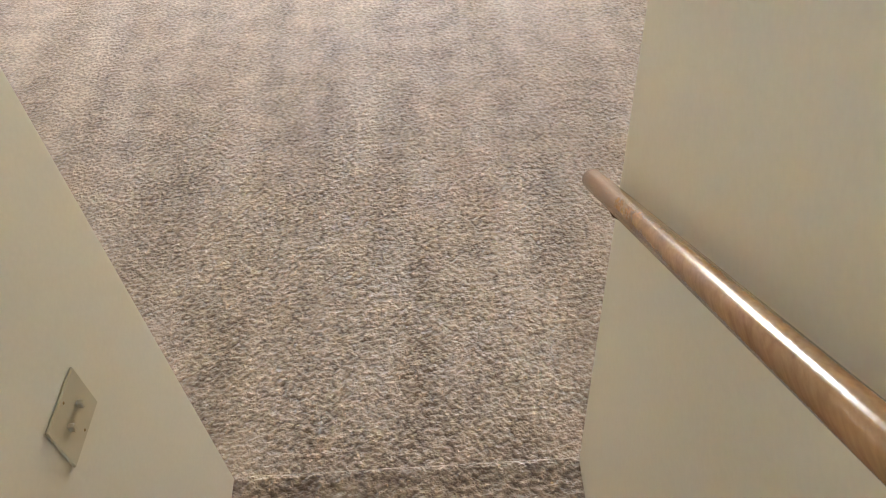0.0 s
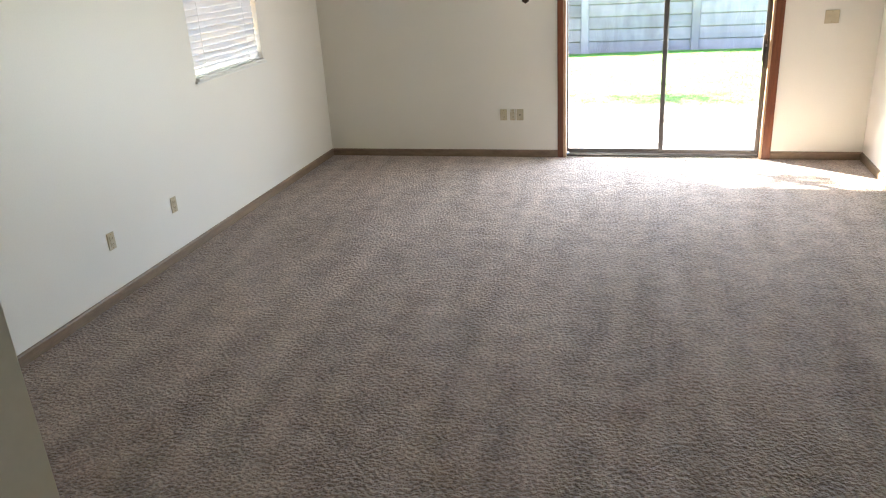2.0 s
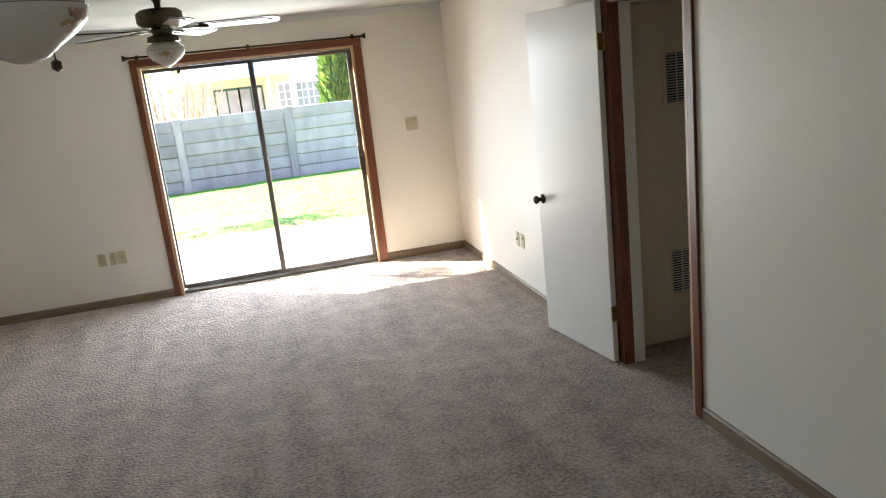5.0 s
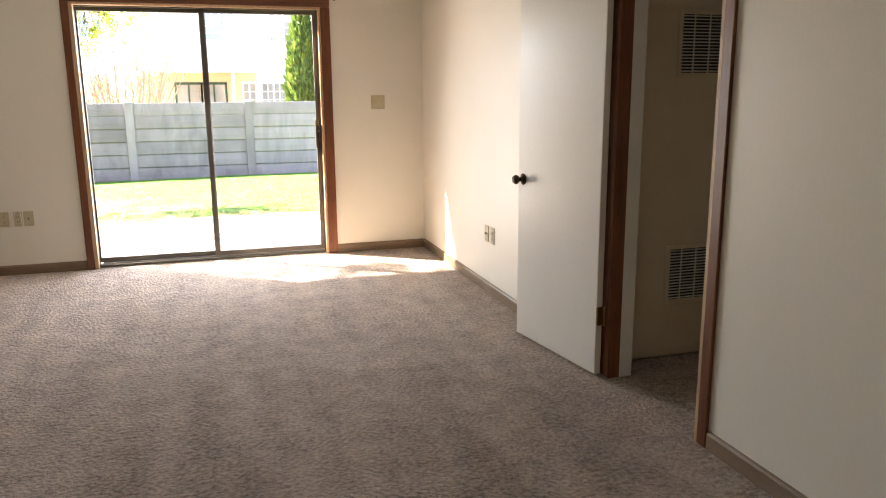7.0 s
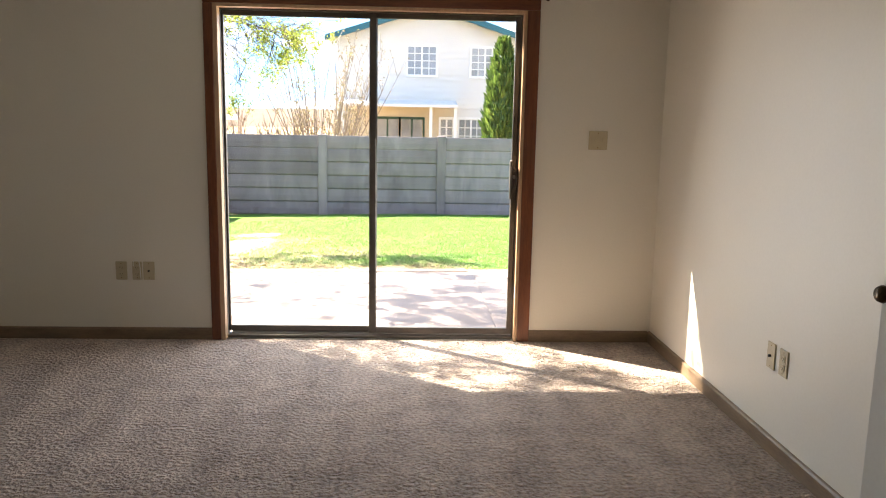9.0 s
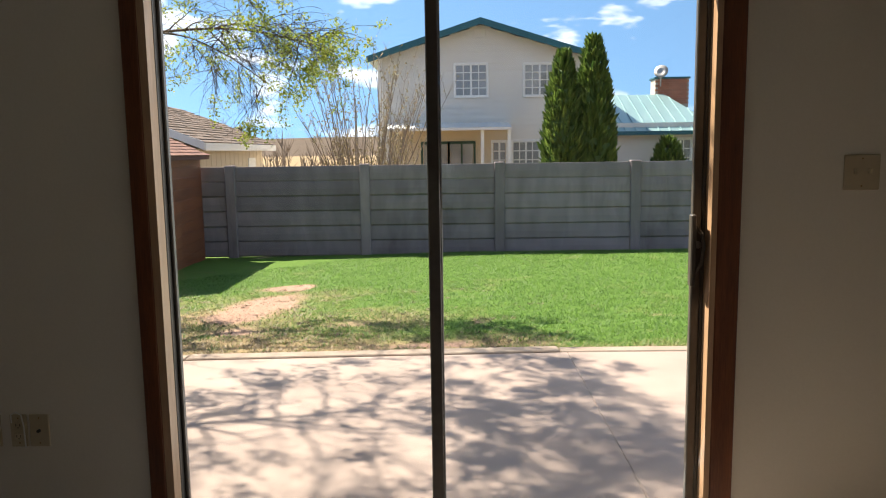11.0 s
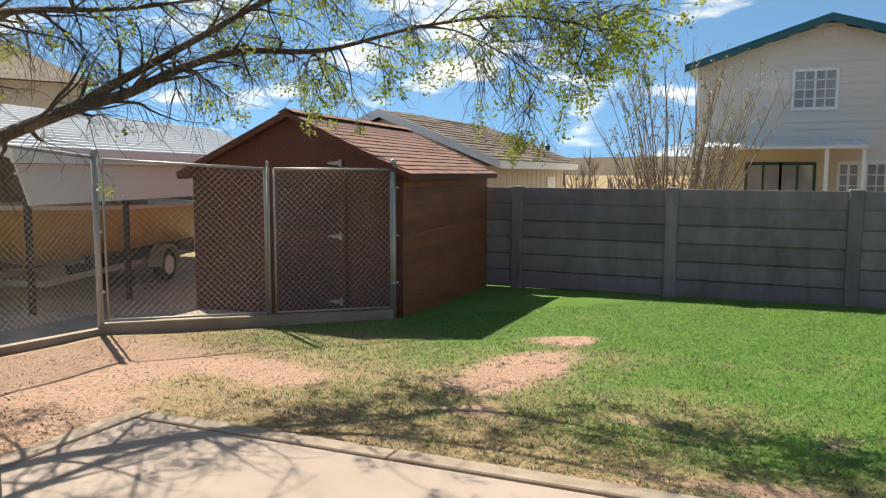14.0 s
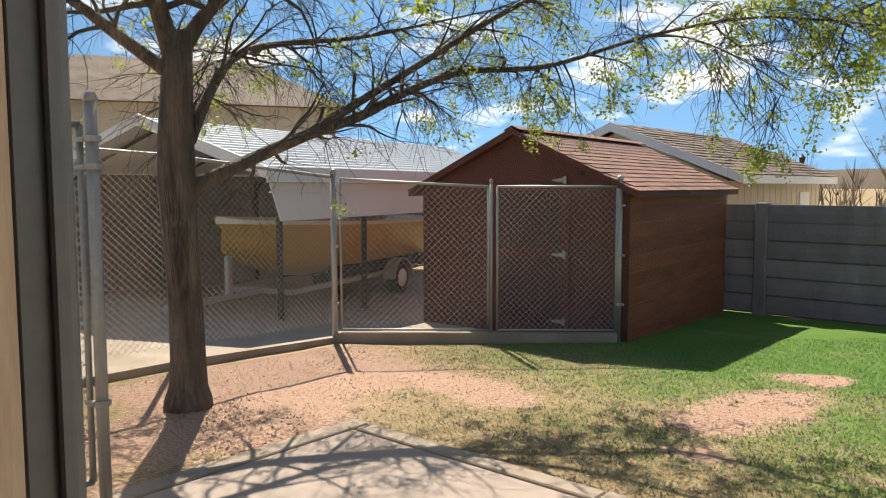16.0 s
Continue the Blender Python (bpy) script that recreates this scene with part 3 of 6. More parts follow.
hb.box(0.862, 0.018, 0.92, 0.880, 0.052, 1.165, 0.004)
hb.tube([(0.880, 0.047, 1.13), (0.895, 0.012, 1.10), (0.902, 0.010, 1.06), (0.895, 0.012, 1.0), (0.880, 0.047, 0.955)], 0.006, 6)
part("handle", hb, BRONZE, slide, "dark bronze pull handle with latch")
part("latch", Build().lathe([(0.0, 0), (0.012, 0.0), (0.012, 0.012), (0.0, 0.014)], 12, m=pose(0.892, 0.0495, 1.06, 90)), GALV, slide)

rod = thing("curtain_rod", (0, -0.075, 2.15), "dark brown curtain rod with flared finials above patio door", "curtain rod")
part("rod", Build().tube([(-1.0, 0, 0), (1.0, 0, -0.008)], 0.009, 10), KNOB, rod, smooth=True)
for sx in (-1, 1):
    part("finial", Build().lathe([(0.010, 0), (0.013, 0.006), (0.010, 0.014), (0.024, 0.04), (0.026, 0.05), (0.0, 0.052)], 16, m=pose(sx * 1.0, 0, -0.004 - sx * 0.004, 0, sx * 90)), KNOB, rod, smooth=True)
for x in (-0.94, 0.0, 0.94):
    part("bracket", Build().box(x - 0.008, -0.006, -0.022, x + 0.008, 0.074, -0.009, 0.002).box(x - 0.014, 0.066, -0.05, x + 0.014, 0.0745, 0.02, 0.002), KNOB, rod)

# west window with blinds
win = thing("window_1", (XL, -1.85, 1.22), "white-framed window with closed white horizontal blinds", "window", kind="structure")
part("window_frame", Build().box(-0.10, -0.549, 0, -0.06, -0.51, 0.849).box(-0.10, 0.51, 0, -0.06, 0.549, 0.849).box(-0.10, -0.51, 0.81, -0.06, 0.51, 0.849)
     .box(-0.10, -0.51, 0, -0.06, 0.51, 0.04).box(-0.095, -0.02, 0.04, -0.065, 0.02, 0.81), VINYL, win)
part("pane", Build().box(-0.084, -0.51, 0.04, -0.078, 0.51, 0.81), GLASS, win)
part("window_sill", Build().box(-0.058, -0.548, 0.0005, 0.025, 0.548, 0.02, 0.004).box(0.0005, -0.575, -0.02, 0.025, 0.575, 0.0, 0.004), WHITE, win)
blinds = thing("window_blinds", (XL - 0.036, -1.85, 1.242), "closed white horizontal slat blinds in the window recess", "blinds")
part("headrail", Build().box(-0.02, -0.535, 0.79, 0.02, 0.535, 0.825, 0.003), VINYL, blinds)
slat_me = Build().box(-0.026, -0.53, -0.0012, 0.026, 0.53, 0.0012).mesh("slat")
slat_me.materials.append(BLIND)
for k in range(16):
    part("slat", slat_me, BLIND, blinds, m=pose(0, 0, 0.042 + 0.0478 * k, 0, -75))
part("bottom_rail", Build().box(-0.012, -0.532, 0.0, 0.012, 0.532, 0.016, 0.003), VINYL, blinds)
for y in (-0.35, 0.35):
    part("cord", Build().tube([(0.014, y, 0.01), (0.014, y, 0.8)], 0.0012, 4), VINYL, blinds)

# doorway, open door, closet door
dw = thing("door_2", (0, 0, 0), "doorway casing of red-brown wood", "door frame", kind="structure")
part("casing", Build().box(XR - 0.016, -3.36, 0.0, XR, -3.305, 2.06, 0.003), WOOD, dw)
part("casing", Build().box(XR - 0.016, -4.155, 0.0, XR, -4.10, 2.06, 0.003), WOOD, dw)
part("casing", Build().box(XR - 0.016, -4.155, 2.0605, XR, -3.305, 2.115, 0.003), WOOD, dw)
part("jamb", Build().box(XR - 0.014, -3.378, 0.0, XR + 0.05, -3.3605, 2.043), WOOD, dw)
part("jamb", Build().box(XR + 0.0505, -3.376, 0.0, XR + 0.12, -3.3605, 2.043), WHITE, dw, "white painted half of the jamb")
part("jamb", Build().box(XR - 0.014, -4.0995, 0.0, XR + 0.12, -4.082, 2.043), JAMB, dw)
part("jamb", Build().box(XR - 0.014, -4.0995, 2.0435, XR + 0.12, -3.3605, 2.0595), WOOD, dw)
DOORM = pose(1.762, -3.335, 0.012, 0, 0, 90 + 8)
od = thing("interior_door", DOORM, "white flush interior door standing open against the wall", "door")
part("door_leaf", Build().box(0, -0.018, 0, 0.757, 0.018, 2.055, 0.003), WHITE, od)
for side in (1, -1):
    kn = part("knob", Build().lathe([(0.030, 0.0), (0.032, 0.004), (0.014, 0.010), (0.011, 0.03), (0.022, 0.038), (0.027, 0.05), (0.022, 0.062), (0.0, 0.066)], 20,
                                    m=pose(0.70, side * 0.018, 0.90, -90 * side)), KNOB, od, "dark aged brass knob", smooth=True)
for z in (0.30, 1.84):
    part("hinge", Build().box(-0.012, -0.026, z - 0.045, 0.0015, 0.021, z + 0.045, 0.002).tube([(-0.010, -0.02, z - 0.05), (-0.010, -0.02, z + 0.05)], 0.007, 8), BRASS, od, "aged brass hinge")
cdm = thing("door_3", (1.985, -3.22, 0.0), "white closet door with two vent grilles, closed", "door", kind="structure")
part("door_frame", Build().box(-0.05, -0.014, 0, 0.0, -0.001, 2.0395, 0.003).box(0.715, -0.014, 0, 0.765, -0.001, 2.0395, 0.003).box(-0.05, -0.014, 2.04, 0.765, -0.001, 2.09, 0.003), WHITE, cdm)
part("door_leaf", Build().box(0.004, 0.006, 0.014, 0.711, 0.04, 2.035, 0.002), CREAM_DOOR, cdm)
for z in (0.32, 1.85):
    part("hinge", Build().box(-0.008, -0.02, z - 0.045, 0.008, 0.004, z + 0.045, 0.002), BRASS, cdm, "aged brass hinge")


def vent(x0, z0, x1, z1):
    g = thing("vent_grille", (1.985 + x0, -3.215, z0), "white louvred vent grille screwed to the closet door", "vent", "grilles on the closet door")
    w, h = x1 - x0, z1 - z0
    part("frame", Build().box(0, -0.008, 0, 0.022, 0, h, 0.002).box(w - 0.022, -0.008, 0, w, 0, h, 0.002).box(0.022, -0.008, 0, w - 0.022, 0, 0.022, 0.002)
         .box(0.022, -0.008, h - 0.022, w - 0.022, 0, h, 0.002), CREAM_DOOR, g)
    part("backing", Build().box(0.022, -0.0012, 0.022, w - 0.022, 0.0005, h - 0.022), DARK, g)
    n = int((h - 0.05) / 0.0145)
    me = Build().box(0.022, -0.007, -0.0012, w - 0.022, 0.0, 0.0012).mesh("slat")
    me.materials.append(WHITE)
    for k in range(n):
        part("slat", me, WHITE, g, m=pose(0, -0.002, 0.032 + k * (h - 0.06) / (n - 1), 38))
    for k in range(1, 5):
        part("bar", Build().box(w * k / 5 - 0.003, -0.0095, 0.02, w * k / 5 + 0.003, -0.007, h - 0.02), WHITE, g)


vent(0.215, 0.30, 0.645, 0.61)
vent(0.215, 1.45, 0.645, 1.77)


# Unseen board, added to stop daylight leaking round the closet door.
solid("wall_closet_back", Build().box(XR + 0.12, -3.118, 0.0, 2.97, -3.10, H), PAINT, "unseen board added behind the closet door to block light", "wall", kind="structure")


# outlets and switches
def plate(m, kind, width=0.07):
    """A wall plate whose back lies on the plane y = 0 and which faces -y."""
    cat = {"switch": "light switch", "blank": "wall plate"}.get(kind, "outlet")
    lab = {"switch": "ivory double toggle light switch plate", "outlet": "ivory duplex outlet plate", "blank": "ivory cable wall plate", "stair": "ivory light switch plate beside the stairs",
           "jack": "ivory jack plate with a loose cord loop"}[kind]
    ob = thing("light_switch" if kind in ("switch", "stair") else "wall_outlet", m, lab, cat, "wall plates")
    part("cover_plate", Build().box(-width / 2, -0.006, -0.058, width / 2, 0.0, 0.058, 0.0025), IVORY, ob)
    if kind == "outlet" or kind == "jack":
        for z in (-0.02, 0.02):
            part("socket", Build().box(-0.016, -0.009, z - 0.014, 0.016, -0.0055, z + 0.014, 0.003), IVORY, ob)
            part("slot", Build().box(-0.008, -0.0096, z - 0.004, -0.006, -0.0088, z + 0.005).box(0.006, -0.0096, z - 0.004, 0.008, -0.0088, z + 0.005).box(-0.002, -0.0096, z - 0.010, 0.002, -0.0088, z - 0.007), DARK, ob)
    if kind == "jack":
        part("cord", Build().tube([(-0.02, -0.012, 0.03), (-0.018, -0.016, 0.06), (0.0, -0.018, 0.072), (0.018, -0.016, 0.06), (0.022, -0.012, 0.02), (0.024, -0.012, -0.06)], 0.0025, 6), VINYL, ob)
    if kind in ("switch", "stair"):
        for x in ((-0.023, 0.023) if kind == "switch" else (-0.024, 0.024)):
            part("toggle", Build().box(x - 0.005, -0.018, -0.004, x + 0.005, -0.0055, 0.012, 0.002), IVORY, ob)
    if kind == "blank":
        part("connector", Build().lathe([(0.0, 0), (0.006, 0), (0.006, 0.01), (0.0, 0.011)], 10, m=pose(0, -0.006, 0, 90)), DARK, ob)
    for z in (-0.045, 0.045):
        part("screw", Build().lathe([(0.0, 0), (0.003, 0), (0.002, 0.001), (0.0, 0.0012)], 8, m=pose(0, -0.006, z, 90)), BRASS, ob)


plate(pose(-1.565, 0, 0.44), "outlet")
plate(pose(-1.468, 0, 0.44), "jack", 0.06)
plate(pose(-1.395, 0, 0.44), "blank")
plate(pose(1.405, 0, 1.30), "switch", 0.118)
plate(pose(XL, -3.70, 0.405, 0, 0, 90), "outlet")
plate(pose(XL, -2.98, 0.415, 0, 0, 90), "outlet")
plate(pose(XR, -1.635, 0.415, 0, 0, -90), "blank")
plate(pose(XR, -1.745, 0.415, 0, 0, -90), "outlet")
plate(pose(SX0, -7.305, 1.075, 0, 0, 90), "stair", 0.135)

# handrail
hr = thing("handrail", (0.134, -6.965, 1.248), "varnished brown wooden round handrail on brass wall brackets", "handrail")
rs = 0.62
part("rail", Build().tube([(0, 0.0, 0), (0, -0.006, 0.004), (0, -0.9, 0.9 * rs), (0, -3.3, 3.3 * rs)], [0.016, 0.0195, 0.0195, 0.0195], 16), OAK, hr, smooth=True)
for y in (0.14, 1.3, 2.4):
    z = y * rs
    part("bracket", Build().tube([(0.0, -y, z - 0.02), (0.012, -y, z - 0.045), (0.03, -y, z - 0.06), (0.056, -y, z - 0.06)], 0.006, 8)
         .lathe([(0.022, 0), (0.022, 0.004), (0.0, 0.006)], 14, m=pose(0.0565, -y, z - 0.06, 0, -90)), KNOB, hr, "dark brass bracket")


# ceiling fans
def fan(x, y, turn, globe, label, drop, lower=0.0):
    zc = H - lower
    f = thing("ceiling_fan", pose(x, y, zc, 0, 0, turn), label, "ceiling fan", "ceiling fans")
    part("canopy", Build().lathe([(0.0, lower), (0.075, lower), (0.07, -0.03), (0.03, -0.045), (0.018, -0.06), (0.018, -0.1), (0.0, -0.1)], 24), FANMETAL, f, smooth=True)
    part("motor", Build().lathe([(0.02, -0.090), (0.10, -0.097), (0.125, -0.115), (0.125, -0.168), (0.10, -0.19), (0.06, -0.195), (0.0, -0.195)], 28), FANMETAL, f, "antique bronze motor housing", smooth=True)
    part("light_fitter", Build().lathe([(0.055, -0.195), (0.062, -0.21), (0.05, -0.23), (0.085, -0.24), (0.09, -0.27), (0.0, -0.27)], 24), FANMETAL, f, smooth=True)
    part("shade", Build().lathe([(r, z - drop) for r, z in globe], 32), OPAL, f, "opal glass shade", smooth=True)
    for k in range(5):
        a = radians(72 * k)
        m = pose(0, 0, -0.205, 0, 0, 72 * k)
        part("blade_iron", Build().box(0.09, -0.012, -0.006, 0.23, 0.012, 0.0, 0.002, m).tube([m @ Vector((0.2, -0.03, -0.004)), m @ Vector((0.25, 0, -0.004)), m @ Vector((0.2, 0.03, -0.004))], 0.006, 6), FANMETAL, f)
        tilt = m @ pose(0, 0, 0, -11)
        bl = Build()
        pts = [(0.19, -0.05), (0.24, -0.058), (0.58, -0.068), (0.635, -0.055), (0.65, -0.02), (0.65, 0.02), (0.635, 0.055), (0.58, 0.068), (0.24, 0.058), (0.19, 0.05)]
        bl.prism(pts, 0.0, 0.006, "z")
        bl.v = [tuple(tilt @ Vector(p)) for p in bl.v]
        b = part("blade", bl, FANWOOD, f, "dark wooden blade with a pale cane inset")
        ins = Build().prism([(0.27, -0.04), (0.56, -0.048), (0.61, 0.0), (0.56, 0.048), (0.27, 0.04)], -0.0035, -0.0005, "z")
        ins.v = [tuple(tilt @ Vector(p)) for p in ins.v]
        part("inset", ins, FANPALE, b, "pale cane inset")
    part("pull_chain", Build().tube([(0.05, -0.02, -0.25), (0.05, -0.02, -0.425)], 0.0015, 5).lathe([(0.0, 0), (0.010, 0.006), (0.010, 0.02), (0.0, 0.026)], 10, (0.05, -0.02, -0.45)), KNOB, f)
    return f


SCHOOL = [(0.09, 0.0), (0.10, -0.004), (0.126, -0.03), (0.133, -0.055), (0.126, -0.08), (0.10, -0.105), (0.07, -0.125), (0.045, -0.145), (0.02, -0.155), (0.0, -0.157)]
ROUND = [(0.065, 0.0), (0.072, -0.004), (0.098, -0.025), (0.104, -0.045), (0.099, -0.066), (0.08, -0.09), (0.056, -0.108), (0.034, -0.122), (0.015, -0.131), (0.0, -0.133)]
f1 = fan(-0.525, -5.44, 14, SCHOOL, "antique bronze five-blade ceiling fan with flower-painted opal shade", 0.272, 0.03)
PETALS = surf("painted_brown_leaves", (0.16, 0.11, 0.06), (0.26, 0.18, 0.10), 0.3, fine=60, bump=0)


def flower_sprays(f, shape, drop, turns, seed):
    """Orange flower sprays and a thin brown line painted round a glass shade."""
    r = random.Random(seed)
    big, zline = max(shape)

    def radius(z):
        for (ra, za), (rb, zb) in zip(shape, shape[1:]):
            if zb <= z <= za:
                return ra + (rb - ra) * (za - z) / max(za - zb, 1e-6)
        return big
    for turn in turns:
        for name, material, count, wide, s0 in (("flower_decal", FLOWER, 40, 8, 0.0085), ("leaf_decal", PETALS, 16, 13, 0.0055)):
            fl = Build()
            for _ in range(count):
                a = radians(turn + r.gauss(0, wide))
                z = zline - 0.012 - abs(r.gauss(0.008, 0.011)) * big / 0.133
                n = Vector((math.cos(a), math.sin(a), 0))
                t, u = Vector((-n.y, n.x, 0)), Vector((0, 0, 1))
                c, s = n * (radius(z) + 0.0012), r.uniform(0.6, 1.2) * s0 * big / 0.133
                up = (u + n * (radius(z + 0.004) - radius(z - 0.004)) / 0.008).normalized()
                fl.add([c + Vector((0, 0, z - drop)) + (t * math.cos(w) + up * math.sin(w)) * s for w in (0, 1.25, 2.5, 3.77, 5.0)], [(0, 1, 2, 3, 4)])
            part(name, fl, material, f, "painted orange-brown flower spray" if name == "flower_decal" else "painted dark leaves", kind="stuff")
    part("painted_line", Build().lathe([(big, zline + 0.004 - drop), (big + 0.0012, zline + 0.004 - drop), (big + 0.0012, zline + 0.0025 - drop), (big, zline + 0.0025 - drop)], 32), PETALS, f, "thin brown painted line", smooth=True)


flower_sprays(f1, SCHOOL, 0.272, (-30, -154, 86), 4)
f2 = fan(-0.49, -2.55, -4, ROUND, "antique bronze five-blade ceiling fan with flower-painted opal shade", 0.272)
flower_sprays(f2, ROUND, 0.272, (-82, 38, 158), 9)


# ---- outdoors: ground, patio, fence ----
FY, TILT = 12.39, 0.0135


def gz(x, y):
    """Height of the ground: level by the house, falling to the back fence."""
    return -0.16 - 0.0475 * min(max(y - 3.25, 0.0), FY - 3.25) + TILT * min(max(x - 0.9, -6.5), 0.0)


def ground():
    xs = [-400, -150, -60, -30, -16, -10] + [-8 + 0.25 * i for i in range(81)] + [14, 18, 30, 60, 150, 400]
    ys = [-300, -60, -15, 0.16] + [0.5 + 0.25 * i for i in range(52)] + [15, 20, 30, 60, 150, 600, 2500]
    vs, cover = [], []
    for y in ys:
        for x in xs:
            lawn = -7.5 < x < 12 and 3.2 < y < 12.5
            west = -6.8 if y < 5.3 else -6.75 + (y - 5.35) * 0.78 if y < 8.0 else -5.0 - (y - 8.0) * 0.11
            z = gz(x, y) - (0.6 if x < west and y < 12.3 else 0) - (0.5 if y < 0 else 0)
            vs.append((x, y, z + (0.018 * noise.noise((x * 1.3, y * 1.3, 0)) if lawn else 0)))
            cover.append((max(0, min(1, dirtiness(x, y))), max(0, min(1, dryness(x, y))), 0, 1) if -10 < x < 14 and 0 < y < 12.6 else (0.25, 1.0, 0, 1))
    w = len(xs)
    fs = [(j * w + i, j * w + i + 1, (j + 1) * w + i + 1, (j + 1) * w + i) for j in range(len(ys) - 1) for i in range(w - 1)]
    b = Build()
    b.v, b.f = vs, fs
    ob = solid("ground", b, LAWN, "lawn with bare reddish soil patches sloping to the fence", "ground", kind="structure", smooth=True)
    at = ob.data.color_attributes.new("cover", "FLOAT_COLOR", "POINT")
    at.data.foreach_set("color", [c for row in cover for c in row])


ground()
patio = thing("pavement_patio", (0, 0, 0), "pinkish concrete patio slab with a separate border strip", "patio", kind="structure")
LEAN = Matrix(((1, 0, 0, 0), (0, 1, 0, 0), (TILT, 0, 1, 0.01 - 0.9 * TILT), (0, 0, 0, 1)))
part("slab", Build().box(-3.90, 0.118, -0.4, 0.90, 3.085, -0.15, 0.006, LEAN).box(0.90, 0.118, -0.4, 2.45, 3.085, -0.14, 0.006), CONC, patio)
part("slab", Build().box(2.46, 0.118, -0.4, 9.0, 3.085, -0.14, 0.006), CONC, patio)
for x0, x1, d in ((-3.9, -2.05, 0.0), (-2.04, 0.845, 0.006), (0.855, 3.6, -0.006), (3.61, 6.4, 0), (6.41, 9.0, 0.004)):
    part("border_strip", Build().box(x0, 3.112, -0.4, x1, 3.245 + d, -0.146 + d * 0.6 + (0 if x1 < 0.9 else 0.01), 0.008, LEAN if x1 < 0.9 else None), KERB, patio)
part("border_strip", Build().box(-4.08, 0.118, -0.4, -3.925, 3.25, -0.147, 0.008, LEAN), KERB, patio)


def grass():
    r = random.Random(11)
    green, dry = Build(), Build()
    for _ in range(105000):
        y = 3.27 + (FY - 3.36) * r.random() ** 1.3
        x = r.uniform(-6.4, 9.5)
        if x < -6.62 + max(0, (y - 5.3) * 0.74) + 0.1 or (x < -4.5 and y > 7.9):
            continue
        d, t = dirtiness(x, y), dryness(x, y)
        if d > r.uniform(0.15, 0.6) or t > r.uniform(0.6, 2.4):
            continue
        b = dry if t > r.uniform(0.1, 1.3) else green
        z = gz(x, y) + 0.018 * noise.noise((x * 1.3, y * 1.3, 0)) - 0.004
        for _ in range(3):
            a, h, w, lean = r.uniform(0, 6.28), r.uniform(0.014, 0.033) * (0.75 if b is dry else 1), r.uniform(0.003, 0.006), r.uniform(0.01, 0.045)
            px, py = x + r.uniform(-0.04, 0.04), y + r.uniform(-0.04, 0.04)
            k = len(b.v)
            b.v += [(px - w * math.sin(a), py + w * math.cos(a), z), (px + w * math.sin(a), py - w * math.cos(a), z), (px + lean * math.cos(a), py + lean * math.sin(a), z + h)]
            b.f.append((k, k + 1, k + 2))
    for b, m, lab in ((green, BLADE, "short green lawn grass"), (dry, DRYB, "thin yellowed lawn grass near the patio")):
        me = bpy.data.meshes.new("grass")
        me.from_pydata(b.v, [], b.f)
        me.materials.append(m)
        tagged(new("grass", me), lab, "grass", kind="stuff")


grass()


def litter():
    """Dry leaf and twig bits on the bare soil, their dark mottle also painting branch shadows."""
    r = random.Random(21)
    b = Build()
    while len(b.f) < 15000:
        x, y = r.uniform(-6.5, 2.2), 0.4 + 7.1 * r.random() ** 1.2
        if (y < 3.27 and x > -4.12) or dirtiness(x, y) + 0.8 * dryness(x, y) < r.uniform(0.3, 1.1) or x < -6.5 + max(0, (y - 5.3) * 0.74):
            continue
        z, a, s = gz(x, y) + 0.018 * noise.noise((x * 1.3, y * 1.3, 0)), r.uniform(0, 6.28), r.uniform(0.003, 0.012)
        u, v = Vector((math.cos(a), math.sin(a), r.uniform(-0.2, 0.4))) * s, Vector((-math.sin(a), math.cos(a), r.uniform(-0.3, 0.3))) * s * r.uniform(0.2, 0.6)
        p, k = Vector((x, y, z + 0.004)), len(b.v)
        b.v += [tuple(p - u), tuple(p + v), tuple(p + u), tuple(p - v)]
        b.f.append((k, k + 1, k + 2, k + 3))
    for _ in range(3200):
        x, y = r.uniform(-6.4, 1.6), 3.28 + 4.4 * r.random() ** 1.4
        worn = dirtiness(x, y) + 0.7 * dryness(x, y)
        if not 0.25 < worn + 0.5 * noise.noise((x * 2.3, y * 2.3, 7)) < 1.15 or x < -6.5 + max(0, (y - 5.3) * 0.74):
            continue
        z = gz(x, y) + 0.018 * noise.noise((x * 1.3, y * 1.3, 0)) - 0.003
        for _ in range(7):
            a, s = r.uniform(0, 6.28), r.uniform(0.015, 0.04)
            p = Vector((x + r.gauss(0, 0.02), y + r.gauss(0, 0.02), z))
            o, k = Vector((-math.sin(a), math.cos(a), 0)) * 0.006, len(b.v)
            b.v += [tuple(p - o), tuple(p + o), (p.x + s * math.cos(a), p.y + s * math.sin(a), z + r.uniform(0.008, 0.026))]
            b.f.append((k, k + 1, k + 2))
    me = bpy.data.meshes.new("leaf_litter")
    me.from_pydata(b.v, [], b.f)
    me.materials.append(DEADB)
    tagged(new("leaf_litter", me), "dry brown leaf and twig bits on bare soil, partly painting branch shade", "leaf litter", kind="stuff")


litter()


